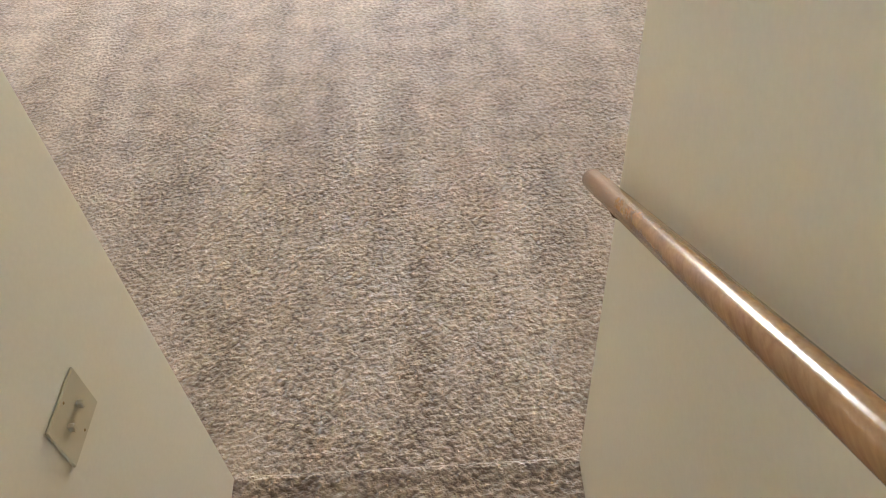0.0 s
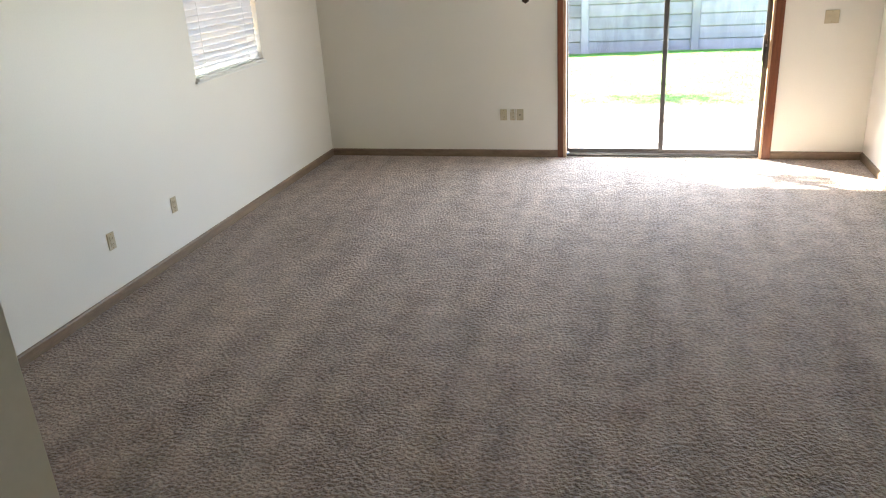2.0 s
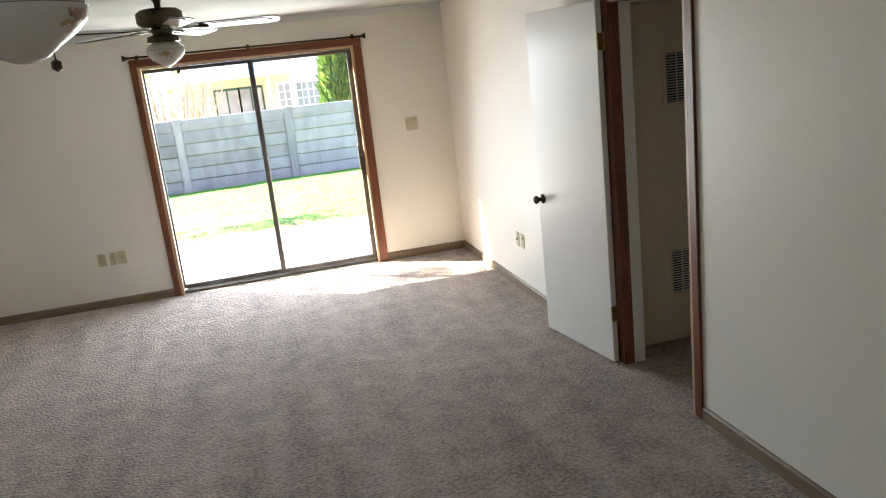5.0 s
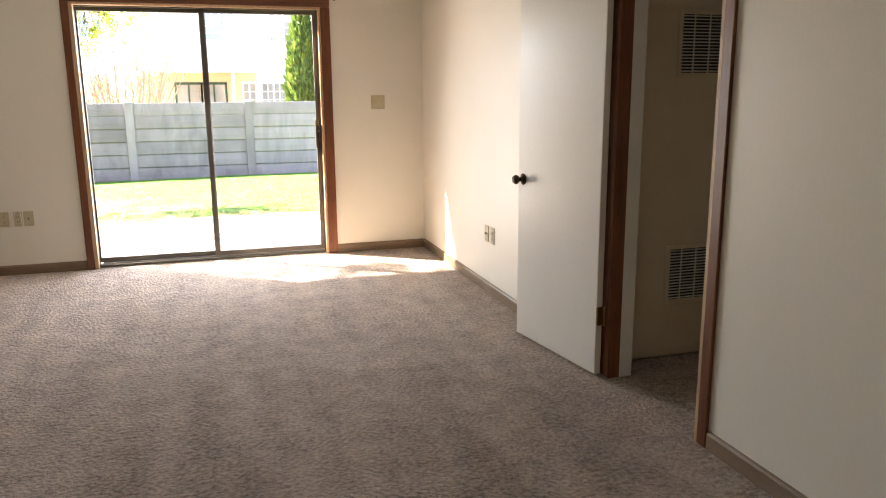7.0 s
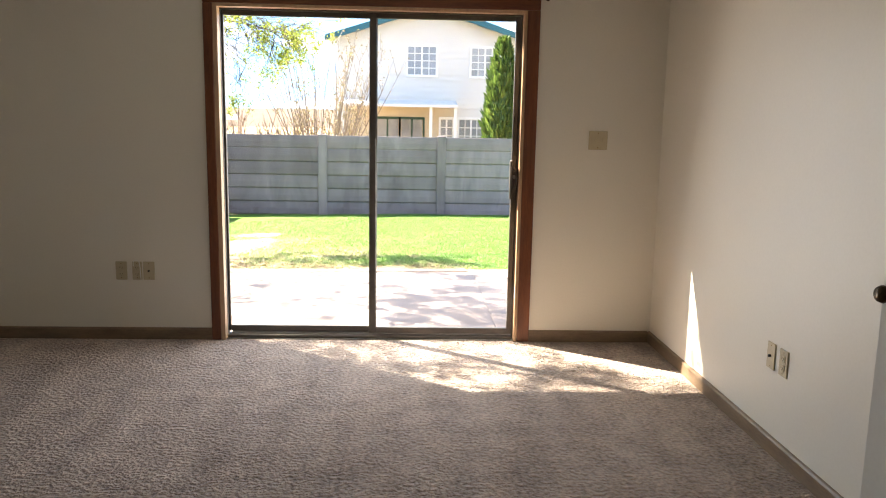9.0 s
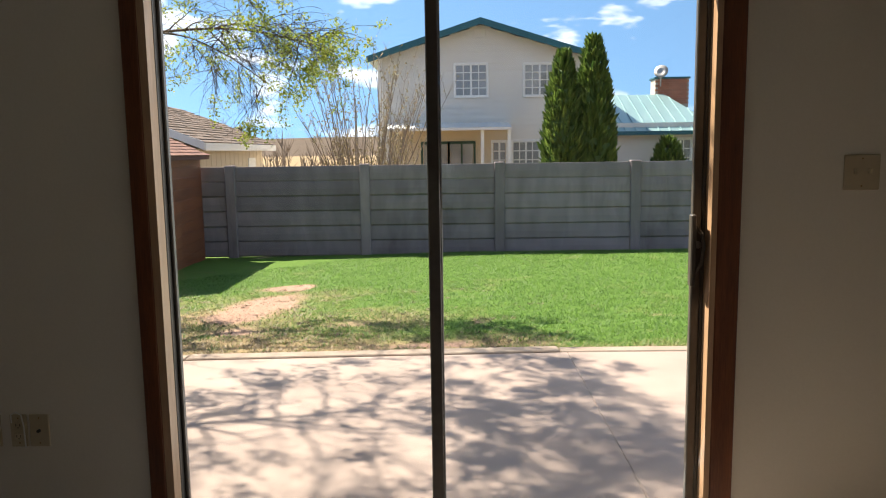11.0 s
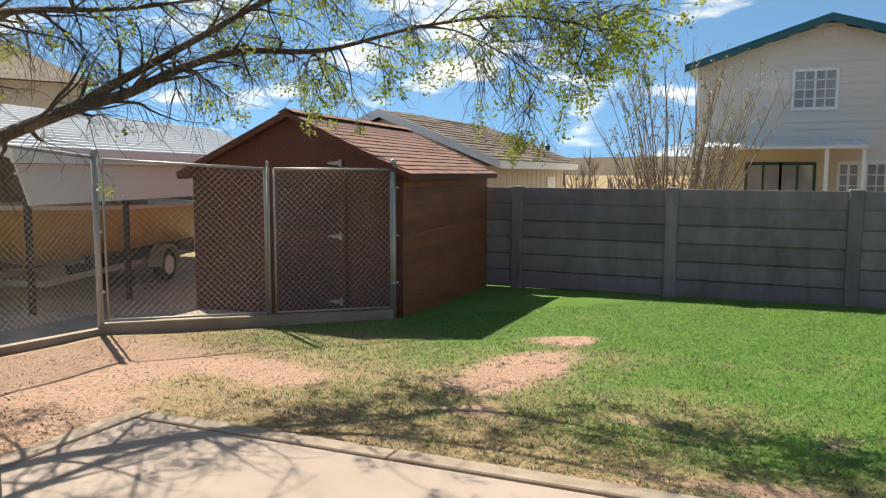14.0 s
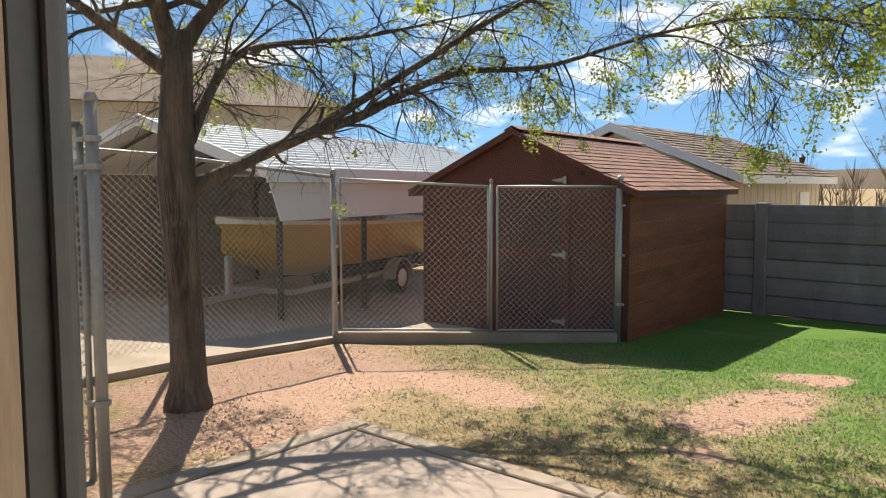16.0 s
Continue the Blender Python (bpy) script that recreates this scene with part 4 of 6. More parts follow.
def clods():
    """Crumbs of dry soil on the bare ground."""
    r = random.Random(31)
    b = Build()
    while len(b.v) < 5 * 13000:
        x, y = r.uniform(-6.5, 1.5), 0.4 + 7.5 * r.random() ** 1.1
        if (y < 3.28 and x > -4.12) or dirtiness(x, y) + 0.35 * dryness(x, y) < r.uniform(0.35, 0.9) or x < -6.5 + max(0, (y - 5.3) * 0.74):
            continue
        z, a, s = gz(x, y) + 0.018 * noise.noise((x * 1.3, y * 1.3, 0)) - 0.004, r.uniform(0, 6.28), 0.003 + 0.011 * r.random() ** 3
        ring = [(x + s * r.uniform(0.7, 1.3) * math.cos(a + q), y + s * r.uniform(0.7, 1.3) * math.sin(a + q), z) for q in (0, 1.57, 3.14, 4.71)]
        b.add(ring + [(x + s * r.uniform(-0.4, 0.4), y + s * r.uniform(-0.4, 0.4), z + 0.004 + s * r.uniform(0.5, 0.9))], [(0, 1, 4), (1, 2, 4), (2, 3, 4), (3, 0, 4)])
    me = bpy.data.meshes.new("soil_clods")
    me.from_pydata(b.v, [], b.f)
    me.materials.append(CLOD)
    tagged(new("soil_clods", me), "small crumbs of dry reddish soil", "soil", kind="stuff")


clods()

fence = thing("concrete_fence", (0, FY, 0), "grey precast concrete panel fence with square posts", "fence")
FTOP = 1.145
for k in range(-2, 9):
    x = -1.748 + 2.66 * k
    zb = gz(x, FY) - 0.2
    part("post", Build().box(x - 0.10, -0.10, zb, x + 0.10, 0.10, FTOP + 0.03, 0.015), FENCE, fence)
    if k == 8:
        break
    n = 6
    hgt = (FTOP - gz(0, FY) + 0.04) / n
    for j in range(n):
        z0 = gz(0, FY) - 0.04 + hgt * j
        bow = 0.013 if j < 5 else 0.0
        pr = [(-0.03, z0), (-0.042 - bow, z0 + 0.03), (-0.046 - bow * 0.6, z0 + hgt * 0.5), (-0.036, z0 + hgt - 0.012), (-0.03, z0 + hgt - 0.002), (0.03, z0 + hgt - 0.002), (0.04, z0 + hgt * 0.5), (0.03, z0)]
        part("plank", Build().prism(pr, x + 0.101, x + 2.66 - 0.101, "x"), FENCE, fence)


# ---- shed ----
SH = pose(-4.49, 8.03, -0.43, 0, 0, 6.2)
SW, SL, SE, SP = 3.12, 4.2, 1.86, 2.58
shed = thing("garden_shed", SH, "dark red-brown stained wooden garden shed with brown shingle roof", "shed")
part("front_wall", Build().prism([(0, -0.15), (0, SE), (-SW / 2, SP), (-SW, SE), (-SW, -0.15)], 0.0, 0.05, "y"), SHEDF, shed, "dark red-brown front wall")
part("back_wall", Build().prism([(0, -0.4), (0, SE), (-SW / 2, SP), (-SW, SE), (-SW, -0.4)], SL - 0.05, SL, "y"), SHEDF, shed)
part("side_wall", Build().box(-SW, 0.05, -0.4, -SW + 0.05, SL - 0.05, SE), SHEDW, shed)
inner = part("side_wall", Build().box(-0.06, 0.05, -0.4, -0.03, SL - 0.05, SE), SHEDW, shed, "red-brown board side wall, lit tone in its colour")
for k in range(-2, 9):
    z0 = 0.02 + k * (SE - 0.04) / 9
    h9 = (SE - 0.04) / 9
    part("board", Build().prism([(-0.03, z0), (0.006, z0), (0.004, z0 + h9 * 0.9), (-0.004, z0 + h9), (-0.03, z0 + h9)], 0.002, SL - 0.002, "y"), SHEDW, inner)
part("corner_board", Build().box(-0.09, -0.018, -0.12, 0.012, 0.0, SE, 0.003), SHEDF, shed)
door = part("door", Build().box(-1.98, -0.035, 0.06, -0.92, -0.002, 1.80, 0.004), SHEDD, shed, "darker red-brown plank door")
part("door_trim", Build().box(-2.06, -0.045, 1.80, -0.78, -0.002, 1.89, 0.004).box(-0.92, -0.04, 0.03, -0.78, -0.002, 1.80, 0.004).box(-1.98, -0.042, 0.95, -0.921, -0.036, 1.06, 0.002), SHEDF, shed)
for z in (0.14, 1.00, 1.95):
    part("strap_hinge", Build().prism([(-1.02, z - 0.01), (-1.02, z + 0.01), (-0.86, z + 0.028), (-0.86, z - 0.028)], -0.054, -0.046, "y").box(-0.86, -0.054, z - 0.05, -0.82, -0.046, z + 0.05, 0.002), GALV, door, "galvanised strap hinge")
SOV, SFO = 0.16, 0.14
slope = (SP - SE) / (SW / 2)
for s in (0, 1):
    mx = (lambda x: x) if s == 0 else (lambda x: -SW - x)
    e, zE = SOV, SE - SOV * slope
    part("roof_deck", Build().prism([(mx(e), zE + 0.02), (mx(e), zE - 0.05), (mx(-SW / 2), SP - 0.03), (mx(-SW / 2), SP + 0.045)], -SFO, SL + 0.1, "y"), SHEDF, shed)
    if s == 0:
        run, ang = math.hypot(SW / 2 + SOV, SP - zE), math.atan(slope)
        sh_me = Build().box(0, 0, 0, 0.16, 0.296, 0.013).mesh("shingle")
        sh_me.materials.append(SHINGLE)
        rr = random.Random(2)
        nc = 14
        for c in range(nc):
            for q in range(15):
                y0 = -SFO - 0.01 + q * 0.30 - (0.15 if c % 2 else 0.0)
                if y0 > SL + 0.05 or y0 < -SFO - 0.1:
                    continue
                d = c * run / nc
                part("shingle", sh_me, SHINGLE, shed, m=Matrix.Translation((e + 0.012 - d * math.cos(ang), y0, zE + 0.024 + d * math.sin(ang))) @ Matrix.Rotation(math.pi - 0.0, 4, "Z") @ Matrix.Rotation(-ang + rr.uniform(0.05, 0.085), 4, "Y") @ Matrix.Translation((0, -0.296, 0.0)))
    else:
        part("roof_cover", Build().prism([(mx(e + 0.01), zE + 0.021), (mx(e + 0.01), zE + 0.035), (mx(-SW / 2), SP + 0.06), (mx(-SW / 2), SP + 0.046)], -SFO - 0.01, SL + 0.1, "y"), SHINGLE, shed)
part("ridge_cap", Build().prism([(-SW / 2 - 0.12, SP + 0.02), (-SW / 2, SP + 0.072), (-SW / 2 + 0.12, SP + 0.02), (-SW / 2 + 0.12, SP + 0.03), (-SW / 2, SP + 0.085), (-SW / 2 - 0.12, SP + 0.03)], -SFO - 0.012, SL + 0.1, "y"), SHINGLE, shed)
part("vent", Build().lathe([(0.0, 0), (0.03, 0), (0.03, 0.008), (0.0, 0.009)], 12, m=pose(-0.62, -0.001, 2.03, 90)), DARK, shed)


# ---- chain-link fence and gates ----
def mesh_panel(b, p, q, z0p, z0q, z1p, z1q, pitch=0.075, r=0.0021):
    """Diamond wire between two plan points."""
    p, q = Vector((*p, 0)), Vector((*q, 0))
    ln, d = (q - p).length, (q - p).normalized()
    nrm = d.cross(Vector((0, 0, 1))) * 0.004
    hmax = max(z1p - z0p, z1q - z0q)
    at = lambda u, w: p + d * u + Vector((0, 0, (z0p + (z0q - z0p) * u / ln) + w * ((z1p - z0p) + ((z1q - z0q) - (z1p - z0p)) * u / ln) / hmax))
    n = int((ln + hmax) / pitch)
    for sgn in (1, -1):
        for k in range(n):
            u0 = k * pitch - hmax
            ends = []
            for u, w in ((u0, 0.0), (u0 + hmax, hmax)):
                ends.append((u, w))
            (ua, wa), (ub, wb) = ends
            if ua < 0:
                wa, ua = wa - ua, 0.0
            if ub > ln:
                wb, ub = wb - (ub - ln), ln
            if ub - ua < 0.01:
                continue
            if sgn < 0:
                ua, ub = ln - ua, ln - ub
            b.tube([at(ua, wa) + nrm * sgn, at(ub, wb) + nrm * sgn], r, 3, False)


G1, G2, G3 = (-6.74, 5.31), (-5.60, 6.75), (-4.56, 7.92)
RZ = {G1: 1.56, G2: 1.47, G3: 1.47}


def post(b, x, y, z1, r):
    b.tube([(x, y, gz(x, y) - 0.1), (x, y, z1)], r, 12)
    b.lathe([(r * 1.15, 0), (r * 1.15, 0.02), (r * 0.8, 0.045), (0.0, 0.055)], 12, (x, y, z1))


def gate(p, q, label, swing):
    g = thing("chain_link_gate", (0, 0, 0), label, "gate", "chain-link gates")
    (xa, ya), (xb, yb) = p, q
    za, zb = gz(*p) + 0.15, gz(*q) + 0.15
    fr = Build()
    fr.tube([(xa, ya, za), (xa, ya, RZ[p] - 0.03)], 0.013, 8).tube([(xb, yb, zb), (xb, yb, RZ[q] - 0.03)], 0.013, 8)
    fr.tube([(xa, ya, RZ[p] - 0.03), (xb, yb, RZ[q] - 0.03)], 0.016, 8).tube([(xa, ya, za), (xb, yb, zb)], 0.013, 8)
    part("gate_frame", fr, GALV, g, smooth=True)
    me = Build()
    mesh_panel(me, p, q, za, zb, RZ[p] - 0.03, RZ[q] - 0.03)
    part("wire_mesh", me, WIRE, g, "woven diamond wire mesh", kind="stuff")
    return g


def shift(p, q, d):
    v = (Vector(q) - Vector(p)).normalized() * d
    return (p[0] + v.x, p[1] + v.y)


for p, q, lab in ((G1, G2, "galvanised chain-link gate leaf beside the shed yard"), (G2, G3, "galvanised chain-link gate leaf in front of the shed")):
    a, c = shift(p, q, 0.075), shift(q, p, 0.035)
    RZ[a], RZ[c] = RZ[p], RZ[q]
    gate(a, c, lab, 1)
cf = thing("chain_link_fence", (0, 0, 0), "galvanised chain-link fence on round steel posts along the side yard", "fence")
for (x, y), r, z1 in ((G1, 0.034, RZ[G1] + 0.03), (G2, 0.018, RZ[G2] + 0.01), (G3, 0.036, RZ[G3] + 0.05), ((-6.62, 3.25), 0.026, 1.74), ((-6.60, 0.6), 0.026, 1.86)):
    pb = Build()
    post(pb, x, y, z1, r)
    part("post", pb, GALV, cf, smooth=True)
part("top_rail", Build().tube([(*G1, 1.55), (-6.62, 3.25, 1.73), (-6.60, 0.6, 1.85)], 0.019, 8), GALV, cf, smooth=True)
mm = Build()
mesh_panel(mm, G1, (-6.62, 3.25), -0.12, -0.05, 1.55, 1.73, 0.07)
mesh_panel(mm, (-6.62, 3.25), (-6.60, 0.6), -0.05, -0.05, 1.73, 1.85, 0.07)
part("wire_mesh", mm, WIRE, cf, "woven diamond wire mesh", kind="stuff")
for (x, y), zs in ((G1, (0.1, 0.75, 1.25)), (G3, (0.0, 0.6, 1.2))):
    for z in zs:
        part("clamp", Build().lathe([(0.040, 0), (0.040, 0.03), (0.0, 0.03)], 10, (x, y, z)).box(x + 0.02, y - 0.012, z, x + 0.075, y + 0.012, z + 0.028, 0.003), GALV, cf)
nf = thing("chain_link_fence", (-3.98, 1.44, -0.19), "weathered chain-link fence post and mesh beside the house wall", "fence")
part("post", Build().tube([(0, 0, -0.1), (0, 0, 2.08)], 0.031, 14).lathe([(0.036, 0), (0.036, 0.02), (0.024, 0.045), (0.0, 0.05)], 14, (0, 0, 2.06)), GALV, nf, smooth=True)
part("gate_frame", Build().tube([(-0.075, -0.03, 0.08), (-0.075, -0.03, 1.95)], 0.018, 8).tube([(-0.075, -0.03, 1.95), (-0.075, -1.2, 1.95)], 0.018, 8).tube([(-0.075, -1.2, 0.08), (-0.075, -1.2, 1.95)], 0.018, 8).tube([(-0.075, -0.03, 0.08), (-0.075, -1.2, 0.08)], 0.018, 8), GALV, nf, smooth=True)
nm = Build()
mesh_panel(nm, (-0.075, -0.03), (-0.075, -1.2), 0.08, 0.08, 1.95, 1.95, 0.07)
part("wire_mesh", nm, WIRE, nf, "woven diamond wire mesh", kind="stuff")
for z in (0.5, 1.72, 1.86):
    part("hinge", Build().lathe([(0.045, 0), (0.045, 0.03), (0.0, 0.03)], 10, (0, 0, z)).box(-0.09, -0.05, z, 0.0, -0.02, z + 0.025, 0.003), GALV, nf)
# concrete footing under the chain link
kb = thing("kerb_side_yard", (0, 0, 0), "low concrete kerb under the chain-link fence", "kerb", kind="structure")
for p, q in (((-6.60, 0.2), (-6.62, 3.25)), ((-6.62, 3.26), G1), (G1, G2), (G2, shift(G3, G2, 0.02))):
    a, c = Vector((*p, 0)), Vector((*q, 0))
    d = (c - a).normalized()
    n = Vector((-d.y, d.x, 0)) * 0.05
    zt = (gz(*p) + 0.07, gz(*q) + 0.07) if p[1] < 5 else (gz(*p) + 0.12, gz(*q) + 0.12)
    vs = [(a + n) + Vector((0, 0, -0.8)), (a - n) + Vector((0, 0, -0.8)), (c - n) + Vector((0, 0, -0.8)), (c + n) + Vector((0, 0, -0.8)),
          (a + n) + Vector((0, 0, zt[0])), (a - n) + Vector((0, 0, zt[0])), (c - n) + Vector((0, 0, zt[1])), (c + n) + Vector((0, 0, zt[1]))]
    part("kerb_stone", Build().add(vs, [(0, 1, 2, 3), (4, 7, 6, 5), (0, 4, 5, 1), (1, 5, 6, 2), (2, 6, 7, 3), (3, 7, 4, 0)]), KERB, kb)
sy = Build()
FALL = ((-1.0, -6.68, -0.25), (3.2, -6.68, -0.27), (5.3, -6.76, -0.33), (6.72, -5.66, -0.47), (8.02, -4.66, -0.54), (12.3, -5.5, -0.56))
for (ya, xa, za), (yb, xb, zb) in zip(FALL, FALL[1:]):
    sy.add([(-16, ya, za), (xa, ya, za), (xb, yb, zb), (-16, yb, zb), (-16, ya, za - 0.4), (xa, ya, za - 0.4), (xb, yb, zb - 0.4), (-16, yb, zb - 0.4)],
           [(0, 1, 2, 3), (7, 6, 5, 4), (1, 5, 6, 2), (0, 3, 7, 4)])
solid("pavement_side_yard", sy, KERB, "bare concrete side yard slab under the carport", "driveway", kind="structure")

# ---- carport and boat ----
CM = pose(-8.55, 5.75, -0.56, 0, 0, 14)
cp = thing("carport", CM, "white sheet-metal gabled carport on black posts", "carport")
CW, CL, CE, CR = 4.4, 9.0, 2.22, 2.98
for x in (0.0, -CW):
    for y in (0.15, 2.2, 4.6, 7.0):
        part("post", Build().box(x - 0.035, y - 0.035, 0, x + 0.035, y + 0.035, CE - 0.1, 0.006), POSTBLK, cp, "black steel post")
for s in (1, -1):
    rb = Build()
    mx = lambda x: x if s == 1 else -CW - x
    n, ya, yb = 16, -0.25, CL + 0.15
    across = lambda u, dz: (mx(0.18 - (0.18 + CW / 2) * u), CE + (CR - CE) * u + dz)
    prof = []
    for k in range(n):
        prof += [across((k + q) / n, dz) for q, dz in ((0.0, 0.0), (0.62, 0.0), (0.72, 0.03), (0.9, 0.03))]
    prof.append(across(1.0, 0.0))
    for (xa, za), (xb, zb) in zip(prof, prof[1:]):
        rb.add([(xa, ya, za), (xa, yb, za), (xb, yb, zb), (xb, ya, zb)], [(0, 1, 2, 3)])
    rb.add([(mx(0.18), ya, CE - 0.02), (mx(0.18), yb, CE - 0.02), (mx(-CW / 2), yb, CR - 0.02), (mx(-CW / 2), ya, CR - 0.02)], [(0, 1, 2, 3)])
    part("roof", rb, SHEET, cp, "ribbed white sheet-metal roof")
    part("eave_trim", Build().box(mx(0.14), -0.26, CE - 0.16, mx(0.20), CL + 0.16, CE + 0.05, 0.004), SHEET, cp)
for y in (0.15, 2.2, 4.6, 7.0):
    part("bent_frame", Build().tube([(-CW + 0.03, y, 0), (-CW + 0.03, y, CE - 0.45), (-CW + 0.08, y, CE - 0.22), (-CW + 0.25, y, CE - 0.02), (-CW / 2, y, CR - 0.09), (-0.25, y, CE - 0.02), (-0.05, y, CE - 0.16)], 0.03, 6), POSTBLK, cp, "dark bent tube frame")
part("side_panel", Build().prism([(-0.10, CE - 0.165), (0.12, CE - 0.68), (CL, CE - 0.68), (CL, CE - 0.165)], 0.045, 0.075, "x").box(0.04, -0.1, CE - 0.30, 0.085, CL, CE - 0.27, 0.004), SHEET, cp, "white sheet-metal side panel")
part("gable_trim", Build().prism([(0.2, CE + 0.04), (0.2, CE - 0.12), (-CW / 2, CR - 0.10), (-CW - 0.2, CE - 0.12), (-CW - 0.2, CE + 0.04), (-CW / 2, CR + 0.07)], -0.29, -0.26, "y"), SHEET, cp)
part("back_wall", Build().box(-CW, CL - 0.04, 0, -2.6, CL, CE, 0.0).box(-CW - 0.03, 0.3, 0.0, -CW - 0.005, CL, CE), FENCE, cp, "dull grey back and far side wall")

BM = pose(-9.85, 6.15, -0.56, 0, 0, 14 + 4)
boat = thing("motorboat", BM, "yellow fibreglass motorboat with white deck on its trailer", "boat")


def hull():
    """Ribs from bow (y = 0) to stern."""
    L, n = 5.1, 18
    b, rings = Build(), []
    for i in range(n + 1):
        t = i / n
        w = 0.92 * min(1, (t * 1.9) ** 0.55) if t > 0 else 0.02
        keel = 0.52 + 0.55 * max(0, 1 - t * 2.6) ** 2
        chine = keel + 0.16 + 0.12 * max(0, 1 - t * 2)
        deck = 1.32 + 0.16 * (1 - t) ** 2
        y = L * t - 0.5 * (1 - t)
        rings.append([(-w, y - 0.12 * (1 - t), deck), (-w * 0.9, y, (deck + chine) / 2), (-w * 0.72, y, chine), (0, y, keel), (w * 0.72, y, chine), (w * 0.9, y, (deck + chine) / 2), (w, y - 0.12 * (1 - t), deck)])
    m = len(rings[0])
    b.add([p for r in rings for p in r], [(i * m + k, i * m + k + 1, (i + 1) * m + k + 1, (i + 1) * m + k) for i in range(n) for k in range(m - 1)] + [tuple(n * m + k for k in range(m))])
    d = Build()
    d.add([p for r in rings for p in ((r[0][0] * 1.02, r[0][1], r[0][2]), (r[0][0] * 1.02, r[0][1], r[0][2] + 0.06), (0, r[0][1], r[0][2] + 0.11), (r[-1][0] * 1.02, r[0][1], r[-1][2] + 0.06), (r[-1][0] * 1.02, r[0][1], r[-1][2]))],
          [(i * 5 + k, i * 5 + k + 1, i * 5 + k + 6, i * 5 + k + 5) for i in range(n) for k in range(4)])
    return b, d


hb, db = hull()
part("hull", hb, YELLOW, boat, "faded yellow hull", smooth=True)
part("deck", db, HULLW, boat, "white deck and rub rail")
part("windscreen", Build().add([(-0.7, 2.2, 1.42), (0.7, 2.2, 1.42), (0.55, 2.5, 1.72), (-0.55, 2.5, 1.72)], [(0, 1, 2, 3)]).add([(0.7, 2.21, 1.42), (0.8, 3.0, 1.42), (0.66, 3.0, 1.68), (0.55, 2.5, 1.72)], [(0, 1, 2, 3)]), PANE, boat, "tinted windscreen")
trailer = thing("boat_trailer", BM, "galvanised single-axle boat trailer", "trailer")
part("frame", Build().box(-0.06, -1.6, 0.36, 0.06, 0.4, 0.44, 0.01).box(0.55, 0.4, 0.36, 0.63, 4.7, 0.44, 0.01).box(-0.63, 0.4, 0.36, -0.55, 4.7, 0.44, 0.01)
     .box(-0.6, 0.36, 0.36, 0.6, 0.44, 0.44, 0.01).box(-0.6, 3.0, 0.36, 0.6, 3.08, 0.44, 0.01).box(-0.6, 4.55, 0.36, 0.6, 4.63, 0.44, 0.01), GALV, trailer)
part("bunk", Build().box(0.45, 1.6, 0.44, 0.55, 4.6, 0.66, 0.01).box(-0.55, 1.6, 0.44, -0.45, 4.6, 0.66, 0.01), RUBBER, trailer)
part("winch_post", Build().box(-0.04, -0.4, 0.44, 0.04, -0.3, 1.0, 0.01), GALV, trailer)
for sx in (1, -1):
    wh = part("wheel", Build().lathe([(0.0, -0.09), (0.20, -0.09), (0.29, -0.075), (0.305, -0.03), (0.305, 0.03), (0.29, 0.075), (0.2, 0.09), (0.0, 0.09)], 28, m=pose(sx * 0.82, 3.45, 0.305, 0, 90)), RUBBER, trailer, "black tyre", smooth=True)
    part("rim", Build().lathe([(0.17, 0), (0.165, 0.012), (0.06, 0.02), (0.0, 0.035)], 20, m=pose(sx * 0.91, 3.45, 0.305, 0, sx * 90)), SHEET, wh, "white steel rim", smooth=True)
    fd = Build()
    arc = [(0.37 * math.cos(a), 0.37 * math.sin(a)) for a in [math.pi * k / 10 for k in range(11)]]
    fd.prism([(3.45 + c, 0.31 + s) for c, s in arc] + [(3.45 + c * 0.94, 0.31 + s * 0.94) for c, s in reversed(arc)], sx * 0.70, sx * 0.95, "x")
    part("mudguard", fd, GALV, trailer)
    part("tail_guide", Build().tube([(sx * 0.6, 4.5, 0.4), (sx * 1.0, 4.5, 0.45), (sx * 1.0, 4.5, 0.9)], 0.02, 6), GALV, trailer)


# ---- trees ----
def wander(r, start, d, length, n, bend, lift):
    """A wavering line of points."""
    pts, p, d = [Vector(start)], Vector(start), Vector(d).normalized()
    for i in range(n):
        d = (d + Vector((r.uniform(-bend, bend), r.uniform(-bend, bend), r.uniform(-bend, bend) + lift))).normalized()
        p = p + d * (length / n)
        pts.append(p.copy())
    return pts


def leaf_at(r, b, p, s):
    """One small folded leaf."""
    a = Vector((r.uniform(-1, 1), r.uniform(-1, 1), r.uniform(-0.9, 0.5))).normalized()
    t = a.orthogonal().normalized()
    t.rotate(Matrix.Rotation(r.uniform(0, 6.28), 3, a))
    n = a.cross(t)
    k = len(b.v)
    b.v += [tuple(p), tuple(p + a * s * 0.5 + t * s * 0.3 + n * s * 0.1), tuple(p + a * s), tuple(p + a * s * 0.5 - t * s * 0.3 + n * s * 0.1)]
    b.f += [(k, k + 1, k + 2), (k, k + 2, k + 3)]


